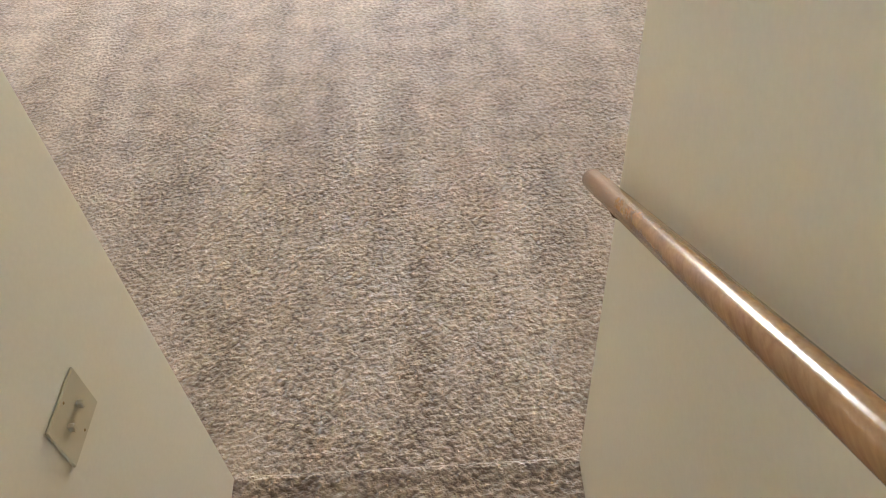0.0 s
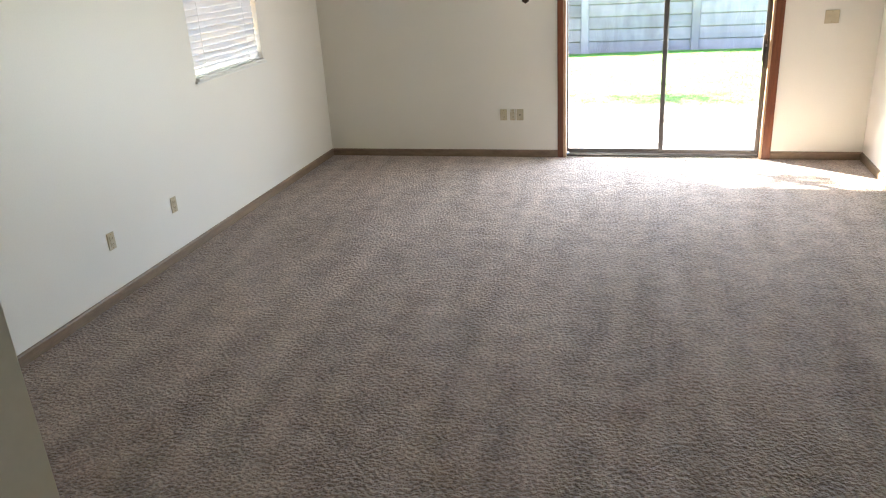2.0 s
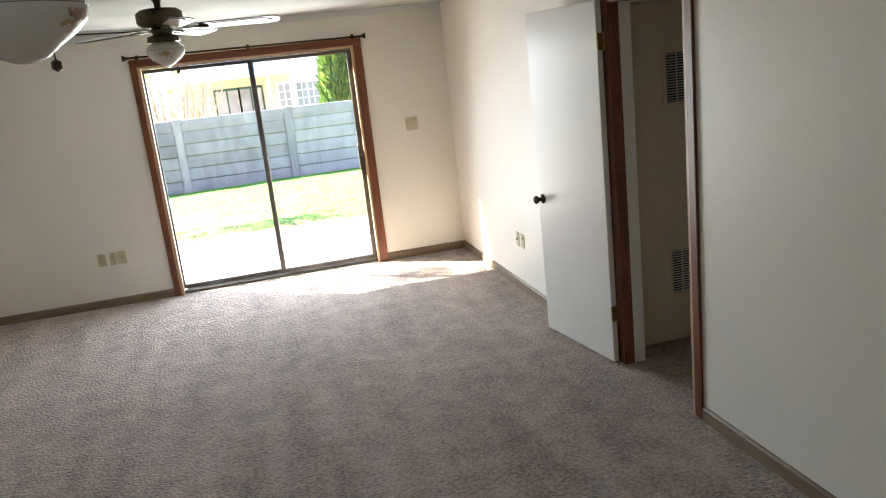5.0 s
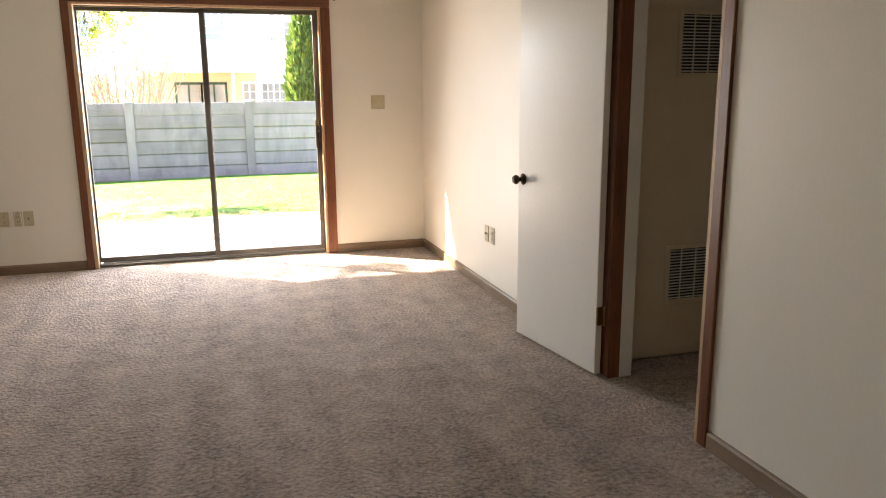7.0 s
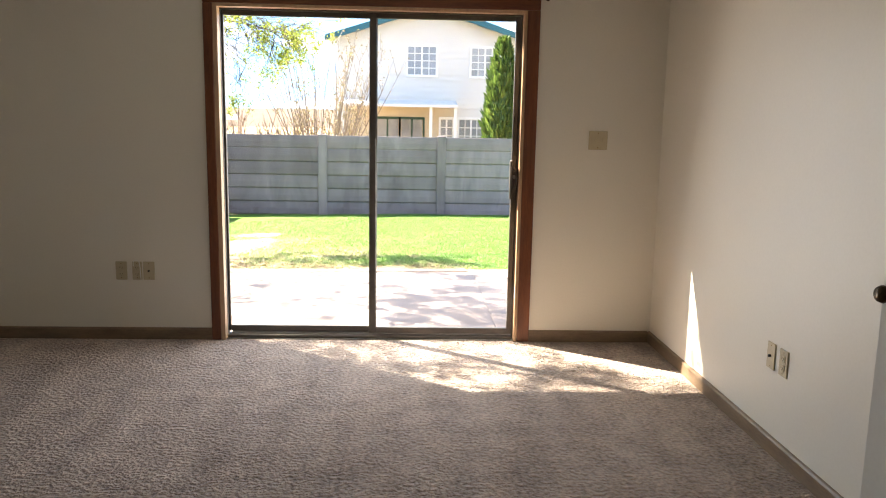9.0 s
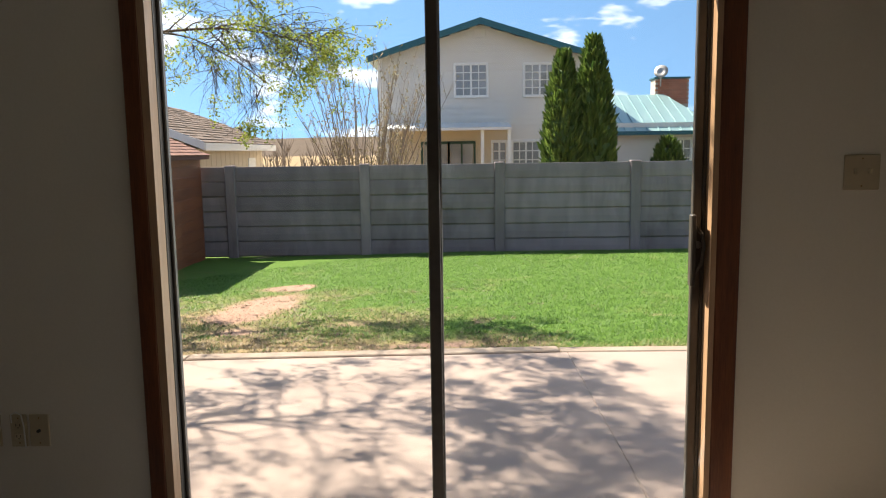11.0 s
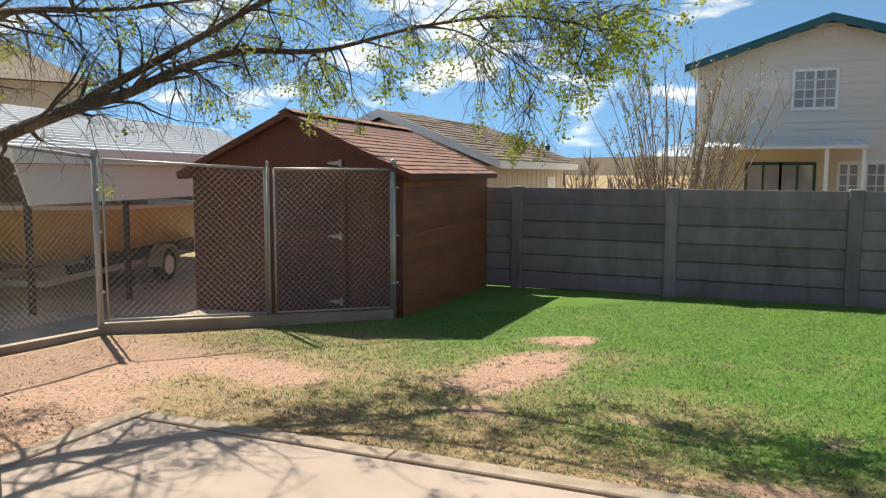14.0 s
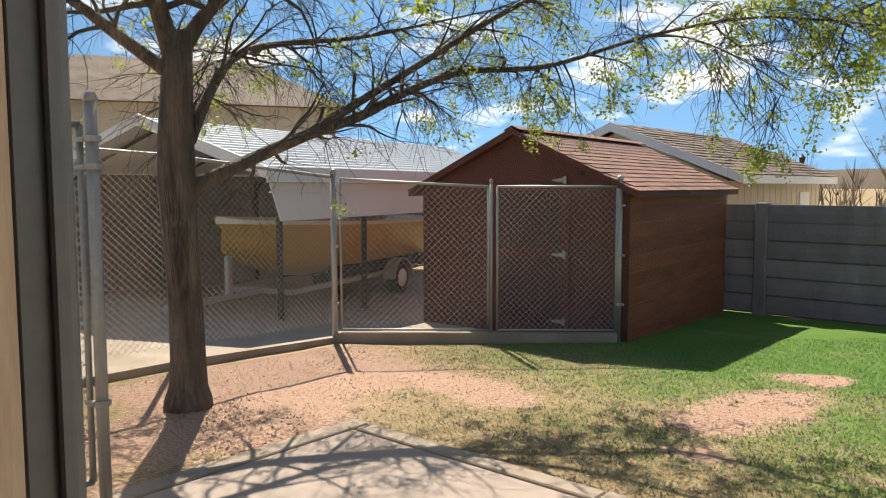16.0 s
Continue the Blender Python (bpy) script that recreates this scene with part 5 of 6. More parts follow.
def spread(r, limb_pts, r0, twigs, leaves, count, leafiness, reach, size, keep=lambda p: True):
    """Side branches, twigs and leaf clusters along a limb."""
    n = len(limb_pts)
    for i in range(count):
        u = 0.18 + 0.82 * (i + r.random()) / count
        j = min(int(u * (n - 1)), n - 2)
        f = u * (n - 1) - j
        p = limb_pts[j].lerp(limb_pts[j + 1], f)
        d = (limb_pts[j + 1] - limb_pts[j]).normalized()
        side = Vector((r.uniform(-1, 1), r.uniform(-1, 1), r.uniform(-0.75, 0.8)))
        br = wander(r, p, d * 0.7 + side, reach * r.uniform(0.5, 1.0) * (1.1 - 0.5 * u), 7, 0.28, -0.02)
        rb = r0 * (1 - 0.7 * u) * 0.38
        if not keep(br[-1]):
            continue
        twigs.tube(br, [max(0.0028, rb * (1 - k / 8)) for k in range(8)], 5, False)
        for q in range(9):
            v = r.uniform(0.2, 1.0)
            k = min(int(v * 7), 6)
            p2 = br[k].lerp(br[k + 1], r.random())
            tw = wander(r, p2, (br[k + 1] - br[k]).normalized() + Vector((r.uniform(-1, 1), r.uniform(-1, 1), r.uniform(-1.1, 0.5))), r.uniform(0.22, 0.6), 5, 0.3, -0.08)
            twigs.tube(tw, [0.0034, 0.003, 0.0026, 0.0022, 0.0018, 0.0015], 4, False)
            for _ in range(3):
                t3 = wander(r, tw[r.randrange(2, 6)], Vector((r.uniform(-1, 1), r.uniform(-1, 1), r.uniform(-1, 0.3))), r.uniform(0.08, 0.2), 3, 0.3, -0.1)
                twigs.tube(t3, [0.0018, 0.0015, 0.0012, 0.001], 3, False)
                if r.random() < leafiness * (0.012 + 0.62 * u ** 3):
                    for _ in range(r.randrange(26, 48)):
                        leaf_at(r, leaves, t3[r.randrange(1, 4)] + Vector((r.gauss(0, 0.034 * size), r.gauss(0, 0.034 * size), r.gauss(-0.02, 0.036 * size))), r.uniform(0.022, 0.046) * size)


def yard_tree():
    r = random.Random(7)
    t = thing("shade_tree", (-0.06, -0.02, -0.02), "spreading yard tree with grey-brown bark and sparse new yellow-green leaves", "tree")
    base = (-5.27, 2.68)
    tr = Build()
    prof = [(-0.25, 0.21), (-0.16, 0.205), (-0.05, 0.165), (0.15, 0.150), (0.6, 0.142), (1.1, 0.147), (1.5, 0.160), (1.85, 0.146), (2.2, 0.132), (2.6, 0.118)]
    tr.tube([(base[0] + 0.015 * math.sin(3 * z), base[1] + 0.02 * math.cos(2 * z), z) for z, _ in prof], [q * 0.88 for _, q in prof], 16)
    part("trunk", tr, BARK, t, smooth=True)
    limbs = [
        ([(-5.25, 2.75, 1.45), (-5.16, 2.95, 1.56), (-5.17, 3.22, 1.67), (-5.08, 3.70, 1.88), (-4.92, 4.19, 2.07), (-4.79, 4.61, 2.30), (-4.55, 5.09, 2.50), (-4.22, 5.59, 2.55), (-3.97, 5.88, 2.62), (-3.06, 5.75, 2.72), (-2.12, 5.65, 2.72), (-1.24, 5.53, 2.51)], 0.062, 50, 0.62, 1.05),
        ([(-5.08, 3.70, 1.88), (-4.95, 4.3, 2.25), (-4.7, 4.8, 2.6), (-4.3, 5.2, 2.95), (-3.36, 5.27, 3.21), (-2.51, 5.19, 3.29), (-1.7, 5.04, 3.16)], 0.042, 34, 0.55, 1.05),
        ([(-5.22, 2.74, 1.80), (-5.30, 3.0, 2.25), (-5.46, 3.35, 2.55), (-5.55, 3.9, 2.72), (-5.45, 4.6, 2.85), (-5.2, 5.3, 3.05), (-4.8, 6.1, 3.3)], 0.048, 36, 0.35, 1.3),
        ([(-5.27, 2.66, 2.45), (-5.33, 2.58, 2.75), (-5.38, 2.5, 3.1), (-5.3, 2.4, 3.9), (-5.0, 2.5, 4.8), (-4.8, 2.8, 5.6)], 0.09, 52, 0.5, 1.9),
        ([(-5.25, 2.70, 2.45), (-5.14, 2.90, 2.78), (-4.8, 3.3, 3.2), (-4.2, 3.8, 3.8), (-3.5, 4.3, 4.4), (-2.9, 4.6, 4.75)], 0.075, 62, 0.45, 1.5),
        ([(-5.26, 2.64, 2.5), (-5.1, 2.45, 2.95), (-4.5, 2.3, 3.5), (-3.8, 2.4, 4.0), (-3.0, 2.7, 4.4), (-2.3, 3.1, 4.7)], 0.065, 60, 0.42, 1.6),
        ([(-5.28, 2.62, 2.3), (-5.42, 2.35, 2.52), (-5.58, 2.05, 2.78), (-5.9, 1.5, 3.2), (-6.1, 0.9, 3.5), (-6.2, 0.4, 3.6)], 0.055, 26, 0.28, 1.3),
        ([(-5.3, 2.75, 1.75), (-5.6, 3.0, 2.15), (-6.0, 3.2, 2.35), (-6.5, 3.6, 2.6), (-7.1, 4.2, 3.0)], 0.032, 26, 0.35, 1.3),
        ([(-5.0, 2.5, 4.8), (-4.3, 3.2, 5.3), (-3.6, 3.8, 5.6), (-3.0, 4.3, 5.8)], 0.04, 46, 0.42, 1.5),
        ([(-5.1, 2.45, 2.95), (-4.6, 2.15, 3.6), (-4.0, 1.9, 4.3), (-3.3, 1.8, 5.0), (-2.6, 1.9, 5.5)], 0.04, 50, 0.4, 1.6),
        ([(-3.06, 5.75, 2.72), (-2.67, 5.65, 2.64), (-2.24, 5.56, 2.43), (-1.84, 5.47, 2.15)], 0.014, 14, 0.55, 0.7),
        ([(-2.48, 5.68, 2.72), (-2.12, 5.48, 2.75), (-1.74, 5.42, 2.67), (-1.36, 5.37, 2.47)], 0.014, 14, 0.55, 0.7)]
    twigs, leaves = Build(), Build()
    for pts, r0, count, leafy_, reach in limbs:
        gone = 2.0 if pts[0][2] > 2.3 else 1.0
        pts = [Vector(p) for p in pts]
        fine = []
        for i in range(len(pts) - 1):
            p0, p1, p2, p3 = pts[max(i - 1, 0)], pts[i], pts[i + 1], pts[min(i + 2, len(pts) - 1)]
            for k in range(4):
                q = k / 4
                fine.append(0.5 * ((2 * p1) + (p2 - p0) * q + (2 * p0 - 5 * p1 + 4 * p2 - p3) * q * q + (3 * p1 - p0 - 3 * p2 + p3) * q ** 3))
        fine.append(pts[-1])
        lb = Build().tube(fine, [max(0.006, r0 * (1 - 0.93 * i / len(fine)) ** gone) for i in range(len(fine))], 9)
        part("limb", lb, BARK, t, smooth=True)
        spread(r, fine, r0, twigs, leaves, count, leafy_, reach, 1.55 if pts[0].z > 2.3 and r0 > 0.03 else 1.0, lambda p: p.y > 0.5)
    part("twigs", twigs, TWIG, t, "dense fine twigs", kind="stuff")
    me = bpy.data.meshes.new("leaves")
    me.from_pydata(leaves.v, [], leaves.f)
    me.materials.append(LEAF)
    part("leaves", me, LEAF, t, "small new yellow-green leaves", kind="stuff")


yard_tree()


def bare_bush(x, y, count, h, spreadw, seed):
    r = random.Random(seed)
    t = thing("bare_bush", (x, y, gz(x, y)), "tall leafless many-stemmed bush with buds behind the fence", "bush")
    st, lv = Build(), Build()
    for i in range(count):
        a = r.uniform(0, 6.28)
        d = Vector((math.cos(a) * r.uniform(0.1, spreadw), math.sin(a) * r.uniform(0.1, spreadw), 1.0))
        L = h * r.uniform(0.65, 1.0)
        p = wander(r, (math.cos(a) * 0.15, math.sin(a) * 0.15, 0), d, L, 9, 0.07, 0.05)
        st.tube(p, [0.022 - 0.0021 * k for k in range(10)], 5, False)
        for k in range(9):
            tw = wander(r, p[r.randrange(3, 9)], Vector((r.uniform(-0.6, 0.6), r.uniform(-0.6, 0.6), 0.8)), r.uniform(0.3, 0.9), 4, 0.1, 0.05)
            st.tube(tw, [0.007, 0.006, 0.005, 0.004, 0.003], 3, False)
            for q in tw[1:]:
                for _ in range(2):
                    leaf_at(r, lv, q, r.uniform(0.03, 0.07))
    part("stems", st, STEM, t, kind="stuff")
    me = bpy.data.meshes.new("buds")
    me.from_pydata(lv.v, [], lv.f)
    me.materials.append(DRYB)
    part("buds", me, DRYB, t, kind="stuff")


bare_bush(-2.0, 15.0, 46, 4.7, 0.62, 3)


def evergreen(name, x, y, h, w, seed, material, label, conic=False):
    """A dense upright evergreen: a trunk and many small sprays round a rough core."""
    r = random.Random(seed)
    z0 = gz(x, y)
    t = thing(name, (x, y, z0), label, "tree")
    part("trunk", Build().tube([(0, 0, -0.1), (0, 0, h * 0.9)], [0.12, 0.03], 8), BARK, t)
    width = (lambda u: w * (1 - u) ** 0.8 + 0.02) if conic else (lambda u: w * min(1, (0.7 + u * 1.5)) * (1 - max(0, u - 0.35) / 0.65) ** 0.55 + 0.02)
    b = Build()
    n = int(2600 * h / 5) if not conic else int(2400 * h / 4)
    for i in range(n):
        u = r.random() ** 0.9
        a = r.uniform(0, 6.28)
        R = width(u) * (0.84 + 0.22 * noise.noise((math.cos(a) * 2, math.sin(a) * 2, u * h * 1.6 + seed))) * r.uniform(0.82, 1.06)
        if conic:
            R *= r.random() ** 0.4
        p = Vector((R * math.cos(a), R * math.sin(a), 0.1 + u * (h - 0.1)))
        d = Vector((math.cos(a) * 0.55, math.sin(a) * 0.55, r.uniform(0.5, 1.1) if not conic else r.uniform(-0.1, 0.6))).normalized()
        s = r.uniform(0.10, 0.22)
        q = d.orthogonal().normalized()
        q.rotate(Matrix.Rotation(r.uniform(0, 6.28), 3, d))
        o = d.cross(q)
        k = len(b.v)
        b.v += [tuple(p - d * s * 0.3), tuple(p + q * s * 0.28), tuple(p + d * s), tuple(p - q * s * 0.28), tuple(p + o * s * 0.25 + d * s * 0.2)]
        b.f += [(k, k + 1, k + 2), (k, k + 2, k + 3), (k, k + 4, k + 2)]
    me = bpy.data.meshes.new("crown")
    me.from_pydata(b.v, [], b.f)
    me.materials.append(material)
    part("crown", me, material, t, kind="stuff")
    if not conic:
        core = Build().lathe([(max(0.02, width(u / 12) * 0.72), 0.05 + u / 12 * (h - 0.35)) for u in range(13)], 14)
        part("inner_foliage", core, EVERG, t)


evergreen("cypress_tree", 2.78, 16.8, 4.4, 0.66, 1, EVERG, "tall dark green columnar arborvitae behind the fence")
evergreen("cypress_tree", 3.58, 17.1, 4.8, 0.70, 2, EVERG, "taller dark green columnar arborvitae behind the fence")
evergreen("hedge_shrub", 6.65, 21.2, 2.3, 0.75, 3, EVERG, "clipped dark green shrub beside the house")
def young_pine(x, y, h, w, seed, label, material):
    """An open young pine: whorled upturned branches, each set with needle tufts."""
    r = random.Random(seed)
    t = thing("pine_tree", (x, y, gz(x, y)), label, "tree")
    part("trunk", Build().tube([(0, 0, -0.1), (0.03, 0.02, h * 0.5), (0, 0, h * 0.97)], [0.07, 0.045, 0.012], 7), STEM, t)
    wood, tuft = Build(), Build()

    def needles(p, d, n):
        for _ in range(n):
            v = (d + Vector((r.gauss(0, 0.5), r.gauss(0, 0.5), r.gauss(0.1, 0.45)))).normalized()
            s = r.uniform(0.10, 0.19)
            o = v.orthogonal().normalized() * s * 0.09
            k = len(tuft.v)
            tuft.v += [tuple(p - o), tuple(p + o), tuple(p + v * s)]
            tuft.f += [(k, k + 1, k + 2)]

    tiers = int(h / 0.23)
    for i in range(tiers):
        u = 0.04 + 0.93 * i / tiers
        L0 = w * (1 - u) ** 0.75 + 0.06
        turn = r.uniform(0, 6.28)
        for q in range(r.randrange(6, 9)):
            an = turn + q * 0.86 + r.uniform(-0.25, 0.25)
            L = L0 * r.uniform(0.55, 1.12)
            br = wander(r, (0, 0, u * h), Vector((math.cos(an), math.sin(an), 0.35 + 0.3 * u)), L, 6, 0.08, 0.14)
            wood.tube(br, [0.014, 0.012, 0.010, 0.008, 0.007, 0.005, 0.004], 3, False)
            for k in range(2, 7):
                needles(br[k], (br[k] - br[k - 1]).normalized(), 10)
                for _ in range(2):
                    side = br[k] + Vector((r.gauss(0, 0.09), r.gauss(0, 0.09), r.uniform(0, 0.13)))
                    needles(side, Vector((math.cos(an) * 0.5, math.sin(an) * 0.5, 0.8)), 7)
    for k in range(5):
        needles(Vector((0, 0, h * (0.94 + 0.015 * k))), Vector((0, 0, 1)), 14)
    part("branches", wood, STEM, t, kind="stuff")
    me = bpy.data.meshes.new("needles")
    me.from_pydata(tuft.v, [], tuft.f)
    me.materials.append(material)
    part("needles", me, material, t, kind="stuff")


young_pine(9.95, 20.0, 4.5, 1.35, 4, "young pale yellow-green pine tree", PINEM)
young_pine(8.75, 19.6, 3.9, 1.1, 5, "young pale yellow-green pine tree", PINEM)
young_pine(7.7, 19.0, 2.3, 0.8, 6, "small pale yellow-green pine tree", PINEM)
young_pine(12.6, 34.0, 4.6, 1.0, 7, "distant green pine tree", EVERG)
young_pine(13.8, 35.0, 4.3, 1.0, 8, "distant green pine tree", EVERG)


# ---- neighbouring houses ----
def lap_wall(b, x0, x1, z0, top, y, pitch=0.2, proud=0.02):
    """Lap siding that faces -y; top(x) cuts it off."""
    z = z0
    while z < 7:
        xs = [x0, x1]
        h = min(pitch, 9)
        lo, hi = z, z + h
        zm = lo + h * 0.5
        xa = x0
        while xa < x1 and top(xa) < zm:
            xa += 0.05
        xb = x1
        while xb > xa and top(xb) < zm:
            xb -= 0.05
        if xb - xa < 0.1:
            break
        b.add([(xa, y - proud, lo), (xb, y - proud, lo), (xb, y - 0.002, hi), (xa, y - 0.002, hi), (xa, y, lo), (xb, y, lo)], [(0, 1, 2, 3), (0, 4, 5, 1)])
        z += pitch


def house_window(parent, x0, x1, z0, z1, y, cols, rows, frame=None):
    w = part("window", Build().box(x0 - 0.07, y - 0.05, z0 - 0.07, x0, y, z1 + 0.07, 0.006).box(x1, y - 0.05, z0 - 0.07, x1 + 0.07, y, z1 + 0.07, 0.006)
             .box(x0, y - 0.05, z1, x1, y, z1 + 0.07, 0.006).box(x0, y - 0.06, z0 - 0.07, x1, y, z0, 0.006), frame or VINYL, parent, "white-framed window" if frame is None else "green-framed glass door")
    dx, dz = (x1 - x0) / cols, (z1 - z0) / rows
    for i in range(cols):
        for j in range(rows):
            part("pane", Build().box(x0 + i * dx + 0.02, y - 0.022, z0 + j * dz + 0.02, x0 + (i + 1) * dx - 0.02, y - 0.012, z0 + (j + 1) * dz - 0.02), PANE, w)
    part("muntin", Build().box(x0, y - 0.04, z0, x1, y - 0.026, z0 + 0.02).box(x0, y - 0.04, z1 - 0.02, x1, y - 0.026, z1)
         .box((x0 + x1) / 2 - 0.03, y - 0.042, z0 + 0.021, (x0 + x1) / 2 + 0.03, y - 0.024, z1 - 0.021), frame or VINYL, w)
    for i in range(1, cols):
        if abs(i * 2 - cols) > 0:
            part("muntin", Build().box(x0 + i * dx - 0.012, y - 0.036, z0 + 0.02, x0 + i * dx + 0.012, y - 0.024, z1 - 0.02), frame or VINYL, w)
    for j in range(1, rows):
        part("muntin", Build().box(x0, y - 0.037, z0 + j * dz - 0.012, x1, y - 0.0235, z0 + j * dz + 0.012), frame or VINYL, w)


def main_house():
    Y, zg = 22.5, -0.62
    h = thing("house", (-0.17, 0, 0.05), "white-sided two-storey house with teal metal roof and low wing", "house")
    x0, x1, ze, zp, xp = -2.25, 4.40, 4.35, 5.37, 1.05
    top = lambda x: zp - abs(x - xp) * (zp - ze) / (xp - x0)
    wallb = Build().prism([(x0, zg), (x1, zg), (x1, ze), (xp, zp), (x0, ze)], Y, Y + 9, "y")
    lap_wall(wallb, x0, x1, 2.15, top, Y)
    part("wall", wallb, SIDING, h, "white lap-sided gable wall")
    lower = Build()
    lap_wall(lower, x0, 1.95, zg, lambda x: 2.1, Y - 0.02)
    part("lower_wall", lower, CREAM, h, "cream lap siding under the porch")
    low2 = Build()
    lap_wall(low2, 1.95, x1, zg, lambda x: 2.1, Y)
    part("lower_wall", low2, SIDING, h)
    part("corner_trim", Build().box(x0 - 0.04, Y - 0.05, zg, x0 + 0.1, Y + 0.1, ze).box(x1 - 0.1, Y - 0.05, zg, x1 + 0.04, Y + 0.1, ze), VINYL, h)
    sl = (zp - ze) / (xp - x0)
    for s in (-1, 1):
        xe = x0 - 0.35 if s < 0 else x1 + 0.35
        zee = zp - abs(xe - xp) * sl
        part("roof", Build().prism([(xe, zee + 0.04), (xp, zp + 0.06), (xp, zp + 0.16), (xe, zee + 0.14)], Y - 0.45, Y + 9.3, "y"), TEALROOF, h, "teal standing-seam metal roof")
        part("fascia", Build().prism([(xe, zee - 0.06), (xp, zp - 0.04), (xp, zp + 0.17), (xe, zee + 0.15)], Y - 0.48, Y - 0.45, "y"), TEAL, h, "dark teal rake fascia")
    part("gable_vent", Build().box(xp - 0.18, Y - 0.04, 5.0, xp + 0.18, Y - 0.02, 5.25, 0.01), SIDING, h)
    house_window(h, 0.24, 1.24, 3.13, 4.12, Y, 4, 4)
    house_window(h, 2.49, 3.45, 3.12, 4.10, Y, 4, 4)
    house_window(h, 2.10, 2.95, 0.45, 1.62, Y, 4, 4)
    house_window(h, 1.44, 1.86, 0.45, 1.62, Y - 0.02, 2, 4)
    house_window(h, -0.86, -0.05, -0.5, 1.60, Y - 0.02, 1, 1, GREENF)
    house_window(h, 0.02, 0.80, -0.5, 1.60, Y - 0.02, 1, 1, GREENF)
    part("porch_roof", Build().prism([(Y, 2.16), (Y - 1.6, 1.98), (Y - 1.6, 2.06), (Y, 2.26)], -2.0, 1.95, "x"), SHEET, h, "white corrugated porch roof")
    for k in range(22):
        part("porch_rib", Build().prism([(Y - 1.61, 2.061), (Y - 1.61, 2.085), (Y, 2.285), (Y, 2.262)], -1.98 + k * 0.18, -1.94 + k * 0.18, "x"), SHEET, h)
    for x in (-1.9, 1.05, 1.88):
        part("porch_post", Build().box(x - 0.05, Y - 1.5, zg, x + 0.05, Y - 1.4, 1.98, 0.008), VINYL, h)
    # wing
    wx0, wx1, we, wr = 4.40, 8.55, 1.90, 3.28
    wb = Build().box(wx0 + 0.045, Y + 0.02, zg, wx1, Y + 7, we)
    lap_wall(wb, wx0 + 0.045, wx1, zg, lambda x: we + 0.2, Y + 0.02)
    part("wing_wall", wb, SIDING, h, "white lap-sided wing wall")
    rf = Build()
    p = [(wx0 + 0.05, Y - 0.35, we - 0.02), (wx1 + 0.35, Y - 0.35, we - 0.02), (7.65 + 0.15, Y + 2.9, wr), (wx0 + 0.05, Y + 2.9, wr), (wx0 + 0.05, Y + 6.5, we - 0.02), (wx1 + 0.35, Y + 6.5, we - 0.02)]
    rf.add(p, [(0, 1, 2, 3), (1, 5, 2), (3, 2, 5, 4)])
    rf.add([(a, b, c - 0.06) for a, b, c in p], [(0, 1, 5, 4)])
    part("wing_roof", rf, TEALROOF, h, "pale teal standing-seam roof")
    for k in range(11):
        x = wx0 + 0.25 + k * 0.36
        u = 1.0 if x < 7.7 else max(0.05, (wx1 + 0.35 - x) / (wx1 + 0.35 - 7.8))
        part("roof_seam", Build().tube([(x, Y - 0.36, we), (x, Y - 0.35 + 3.25 * u, we - 0.02 + (wr - we + 0.02) * u + 0.015)], 0.02, 4), TEALROOF, h)
    part("wing_fascia", Build().box(wx0 + 0.05, Y - 0.38, we - 0.13, wx1 + 0.36, Y - 0.35, we + 0.0), TEAL, h, "dark teal fascia")
    house_window(h, 7.24, 7.90, 0.45, 1.62, Y + 0.02, 3, 4)
    ch = part("chimney", Build().box(7.5, Y + 3.0, 2.6, 8.7, Y + 3.7, 3.84), MORTAR, h, "red brick chimney")
    br = Build()
    for j in range(12):
        for i in range(6):
            x = 7.49 + i * 0.21 + (0.10 if j % 2 else 0)
            if x < 8.55:
                br.box(x, Y + 2.985, 2.95 + j * 0.076, min(x + 0.2, 8.71), Y + 3.01, 2.95 + j * 0.076 + 0.065)
    part("bricks", br, BRICK, ch, kind="stuff")
    part("chimney_cap", Build().box(7.45, Y + 2.95, 3.84, 8.75, Y + 3.75, 3.91, 0.01), TEAL, ch)
    dish = thing("satellite_dish", (7.48, Y + 2.9, 3.91), "grey satellite dish mounted on the chimney", "satellite dish")
    part("mast", Build().tube([(0, 0, -0.3), (0, -0.05, 0.15)], 0.025, 6), GALV, dish)
    part("reflector", Build().lathe([(0.0, 0.0), (0.12, 0.015), (0.24, 0.06), (0.25, 0.065), (0.12, 0.03), (0.0, 0.012)], 18, m=pose(0.0, -0.1, 0.2, 68, 0, -25)), GALV, dish, smooth=True)
    part("arm", Build().tube([(0, -0.1, 0.05), (0.1, -0.4, 0.15)], 0.015, 5), GALV, dish)


main_house()


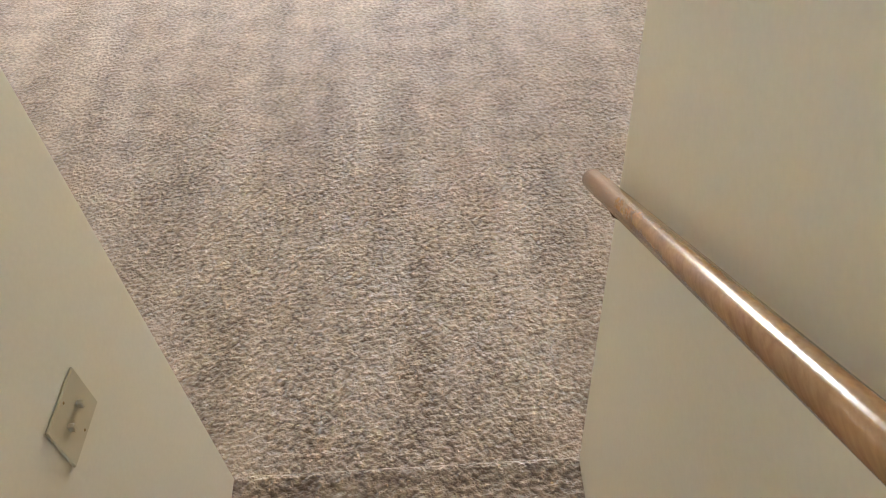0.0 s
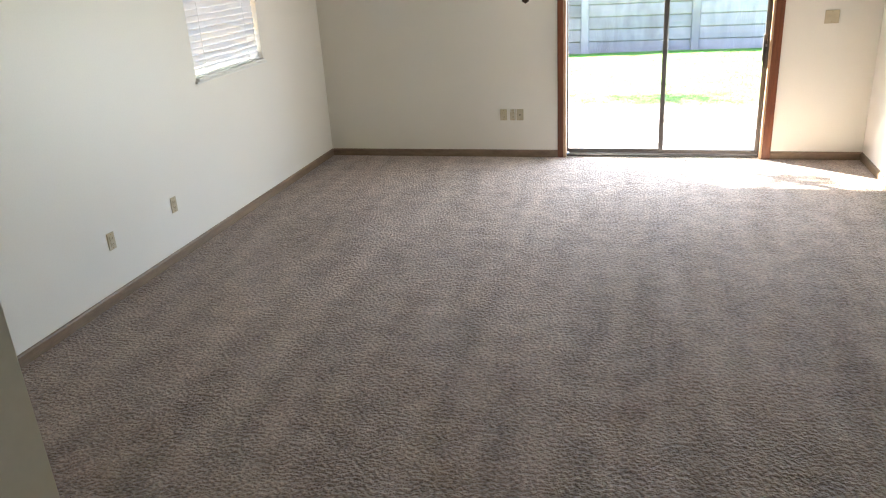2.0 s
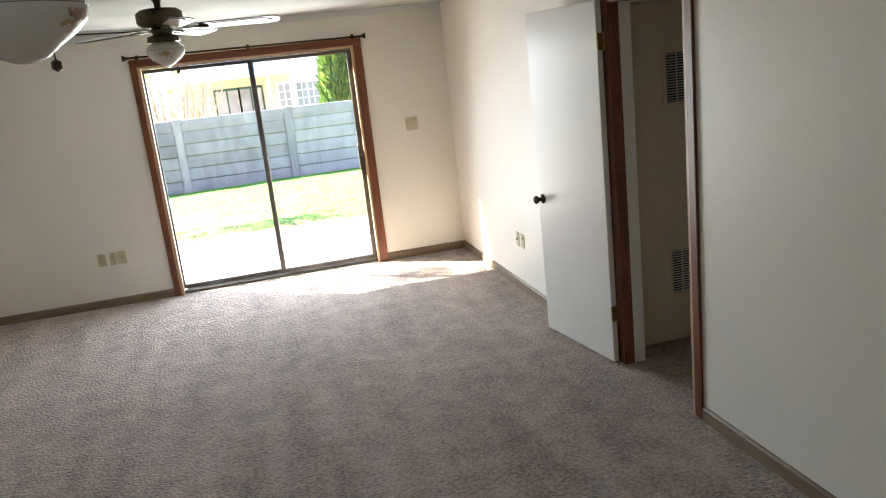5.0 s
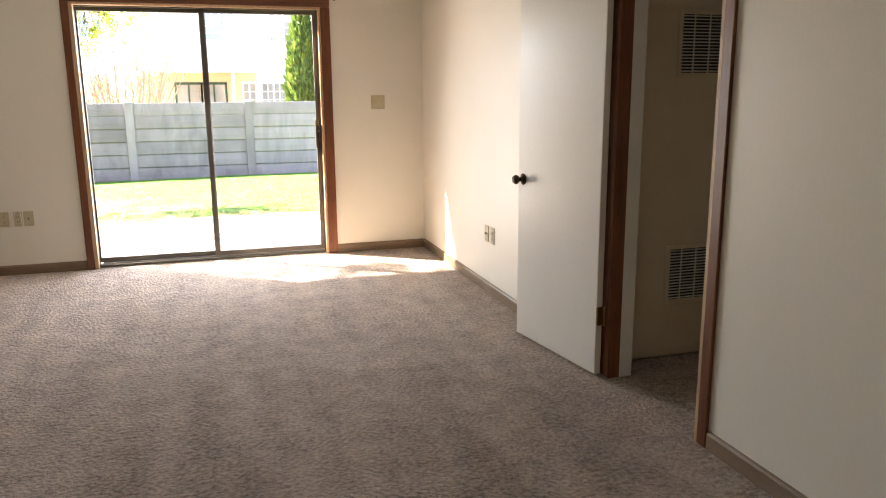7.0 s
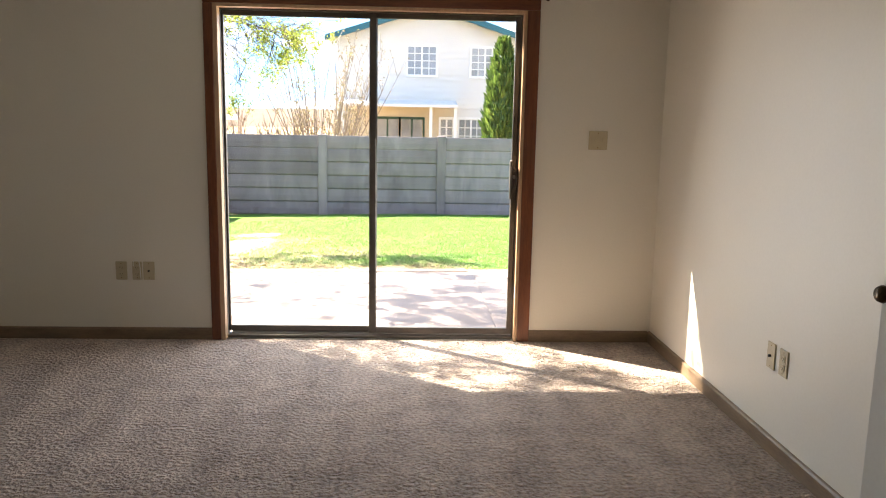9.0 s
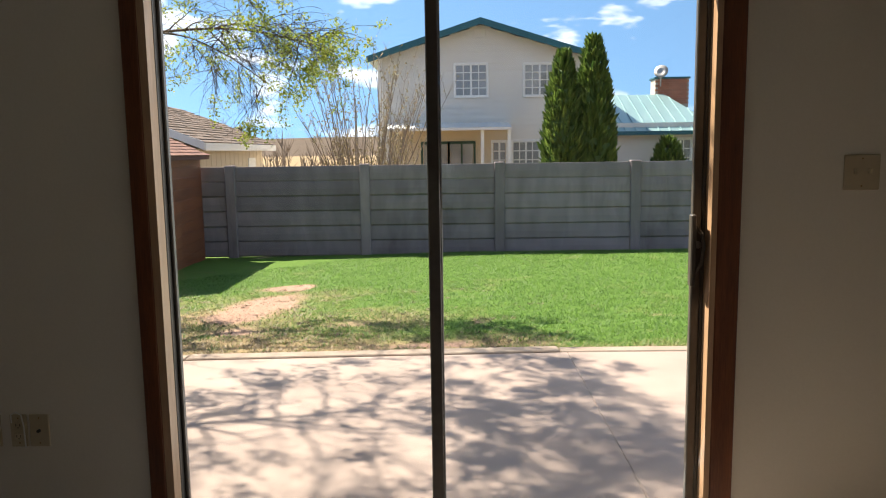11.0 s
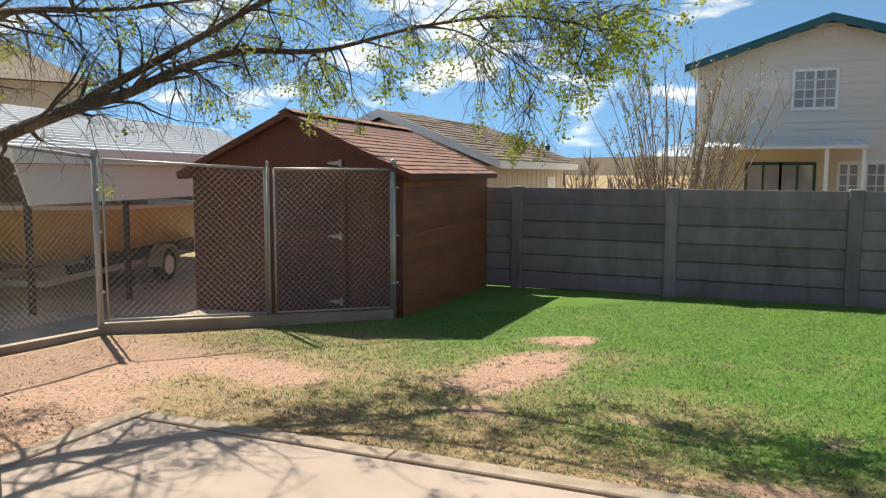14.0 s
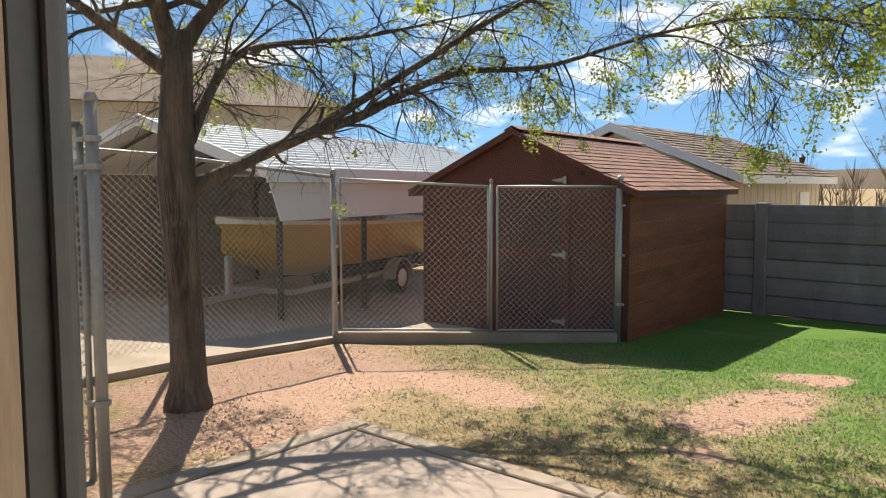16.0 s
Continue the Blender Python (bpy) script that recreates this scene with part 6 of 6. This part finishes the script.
def low_house():
    """The low neighbour behind the shed: gable end and a brown shingled slope."""
    h = thing("house", pose(-6.15, 16.0, -0.62), "low cream house with weathered brown shingle roof and white eaves", "house")
    W, L, ze, zp = 6.2, 7.2, 2.18, 3.50
    part("wall", Build().prism([(-0.35, 0), (-0.35, ze), (-W / 2, zp - 0.12), (-W + 0.35, ze), (-W + 0.35, 0)], 0.3, L - 0.2, "y"), CREAM, h, "cream wall")
    for k in range(16):
        part("batten", Build().box(-0.35, 0.4 + k * 0.42, 0, -0.342, 0.45 + k * 0.42, ze - 0.05), CREAM, h)
    for s in (0, 1):
        mx = (lambda x: x) if s == 0 else (lambda x: -W - x)
        part("roof_deck", Build().prism([(mx(0.05), ze + 0.05), (mx(0.05), ze + 0.14), (mx(-W / 2), zp + 0.07), (mx(-W / 2), zp - 0.02)], 0, L, "y"), SHINGLE2, h)
    r = random.Random(5)
    sb = Build()
    run, ang = math.hypot(W / 2 + 0.05, zp - ze - 0.07), math.atan2(zp - ze - 0.07, W / 2 + 0.05)
    for c in range(15):
        d = c * run / 15
        y = -0.02
        while y < L:
            w = r.uniform(0.22, 0.5)
            m = Matrix.Translation((0.06 - d * math.cos(ang), y, ze + 0.145 + d * math.sin(ang))) @ Matrix.Rotation(math.pi, 4, "Z") @ Matrix.Rotation(-ang + r.uniform(0.02, 0.16), 4, "Y")
            sb.box(0, -w + 0.01, 0, 0.26, 0, 0.012, 0, m)
            y += w
    part("shingles", sb, SHINGLE2, h, "curling weathered brown shingles", kind="stuff")
    part("rake_trim", Build().prism([(0.05, ze - 0.05), (0.05, ze + 0.15), (-W / 2, zp + 0.09), (-W / 2, zp - 0.12)], -0.03, -0.002, "y").prism([(-W - 0.05, ze - 0.05), (-W - 0.05, ze + 0.15), (-W / 2, zp + 0.09), (-W / 2, zp - 0.12)], -0.03, -0.002, "y"), SHEET, h, "white rake trim")
    part("eave_trim", Build().box(0.05, 0, ze - 0.06, 0.08, L, ze + 0.13), VINYL, h, "white eave trim")
    part("window", Build().box(-0.345, 5.2, 1.0, -0.315, 6.0, 1.9, 0.005), VINYL, h)


low_house()


def far_house():
    h = thing("house", pose(-21.5, 12.0, -0.62, 0, 0, 62), "cream house with brown shingle hip roof beyond the carport", "house")
    part("wall", Build().box(-6, 0, 0, 4.5, 6, 4.6), CREAM, h)
    lw = Build()
    lap_wall(lw, -6, 4.5, 0, lambda x: 4.6, 0.0, 0.25, 0.03)
    part("siding", lw, CREAM, h)
    rb = Build()
    rb.add([(-6.4, -0.4, 4.6), (4.9, -0.4, 4.6), (4.9, 6.4, 4.6), (-6.4, 6.4, 4.6), (-3.4, 3, 6.4), (2.2, 3, 6.4)], [(0, 1, 5, 4), (1, 2, 5), (2, 3, 4, 5), (3, 0, 4), (0, 3, 2, 1)])
    part("roof", rb, SHINGLE2, h, "brown shingle roof")


far_house()

# ---- distance ----
lamp = thing("street_lamp", (-13.2, 44.0, -0.65), "distant black lantern-headed street lamp", "street lamp")
part("pole", Build().tube([(0, 0, 0), (0, 0, 3.3)], [0.09, 0.05], 8), POSTBLK, lamp)
part("lantern", Build().lathe([(0.05, 3.3), (0.12, 3.34), (0.17, 3.62), (0.20, 3.66), (0.05, 3.8), (0.0, 3.9)], 10), POSTBLK, lamp)


def thicket(name, x0, x1, y, h, label, seed):
    """A far belt of bare twiggy growth."""
    r = random.Random(seed)
    b = Build()
    n = int((x1 - x0) * 7)
    for i in range(n):
        x, yy = r.uniform(x0, x1), y + r.uniform(-3, 3)
        hh = h * r.uniform(0.45, 1.0) * (0.8 + 0.5 * noise.noise((x * 0.15, seed, 0)))
        p = wander(r, (x, yy, -0.8), (r.uniform(-0.3, 0.3), 0, 1), hh, 4, 0.12, 0.05)
        b.tube(p, [0.06, 0.05, 0.04, 0.03, 0.015], 3, False)
        for _ in range(6):
            tw = wander(r, p[r.randrange(1, 4)], (r.uniform(-0.8, 0.8), 0, 0.8), hh * 0.4, 3, 0.2, 0.05)
            b.tube(tw, [0.03, 0.024, 0.018, 0.012], 3, False)
    solid(name, b, HILL, label, "trees", kind="stuff")


thicket("far_thicket", -34, 2, 48, 4.6, "distant bare brown trees", 1)
thicket("far_thicket", 2, 44, 58, 4.2, "distant bare brown trees", 2)
ridge = Build()
for i in range(60):
    xa, xb = -900 + i * 30, -870 + i * 30
    ha, hb2 = (14 + 7 * noise.noise((q * 0.006, 2.0, 0)) for q in (xa, xb))
    ridge.add([(xa, 620, -2), (xb, 620, -2), (xb, 640, hb2), (xa, 640, ha)], [(0, 1, 2, 3)])
solid("backdrop_hills", ridge, HILL, "low brown hills on the horizon", "hills", kind="structure")
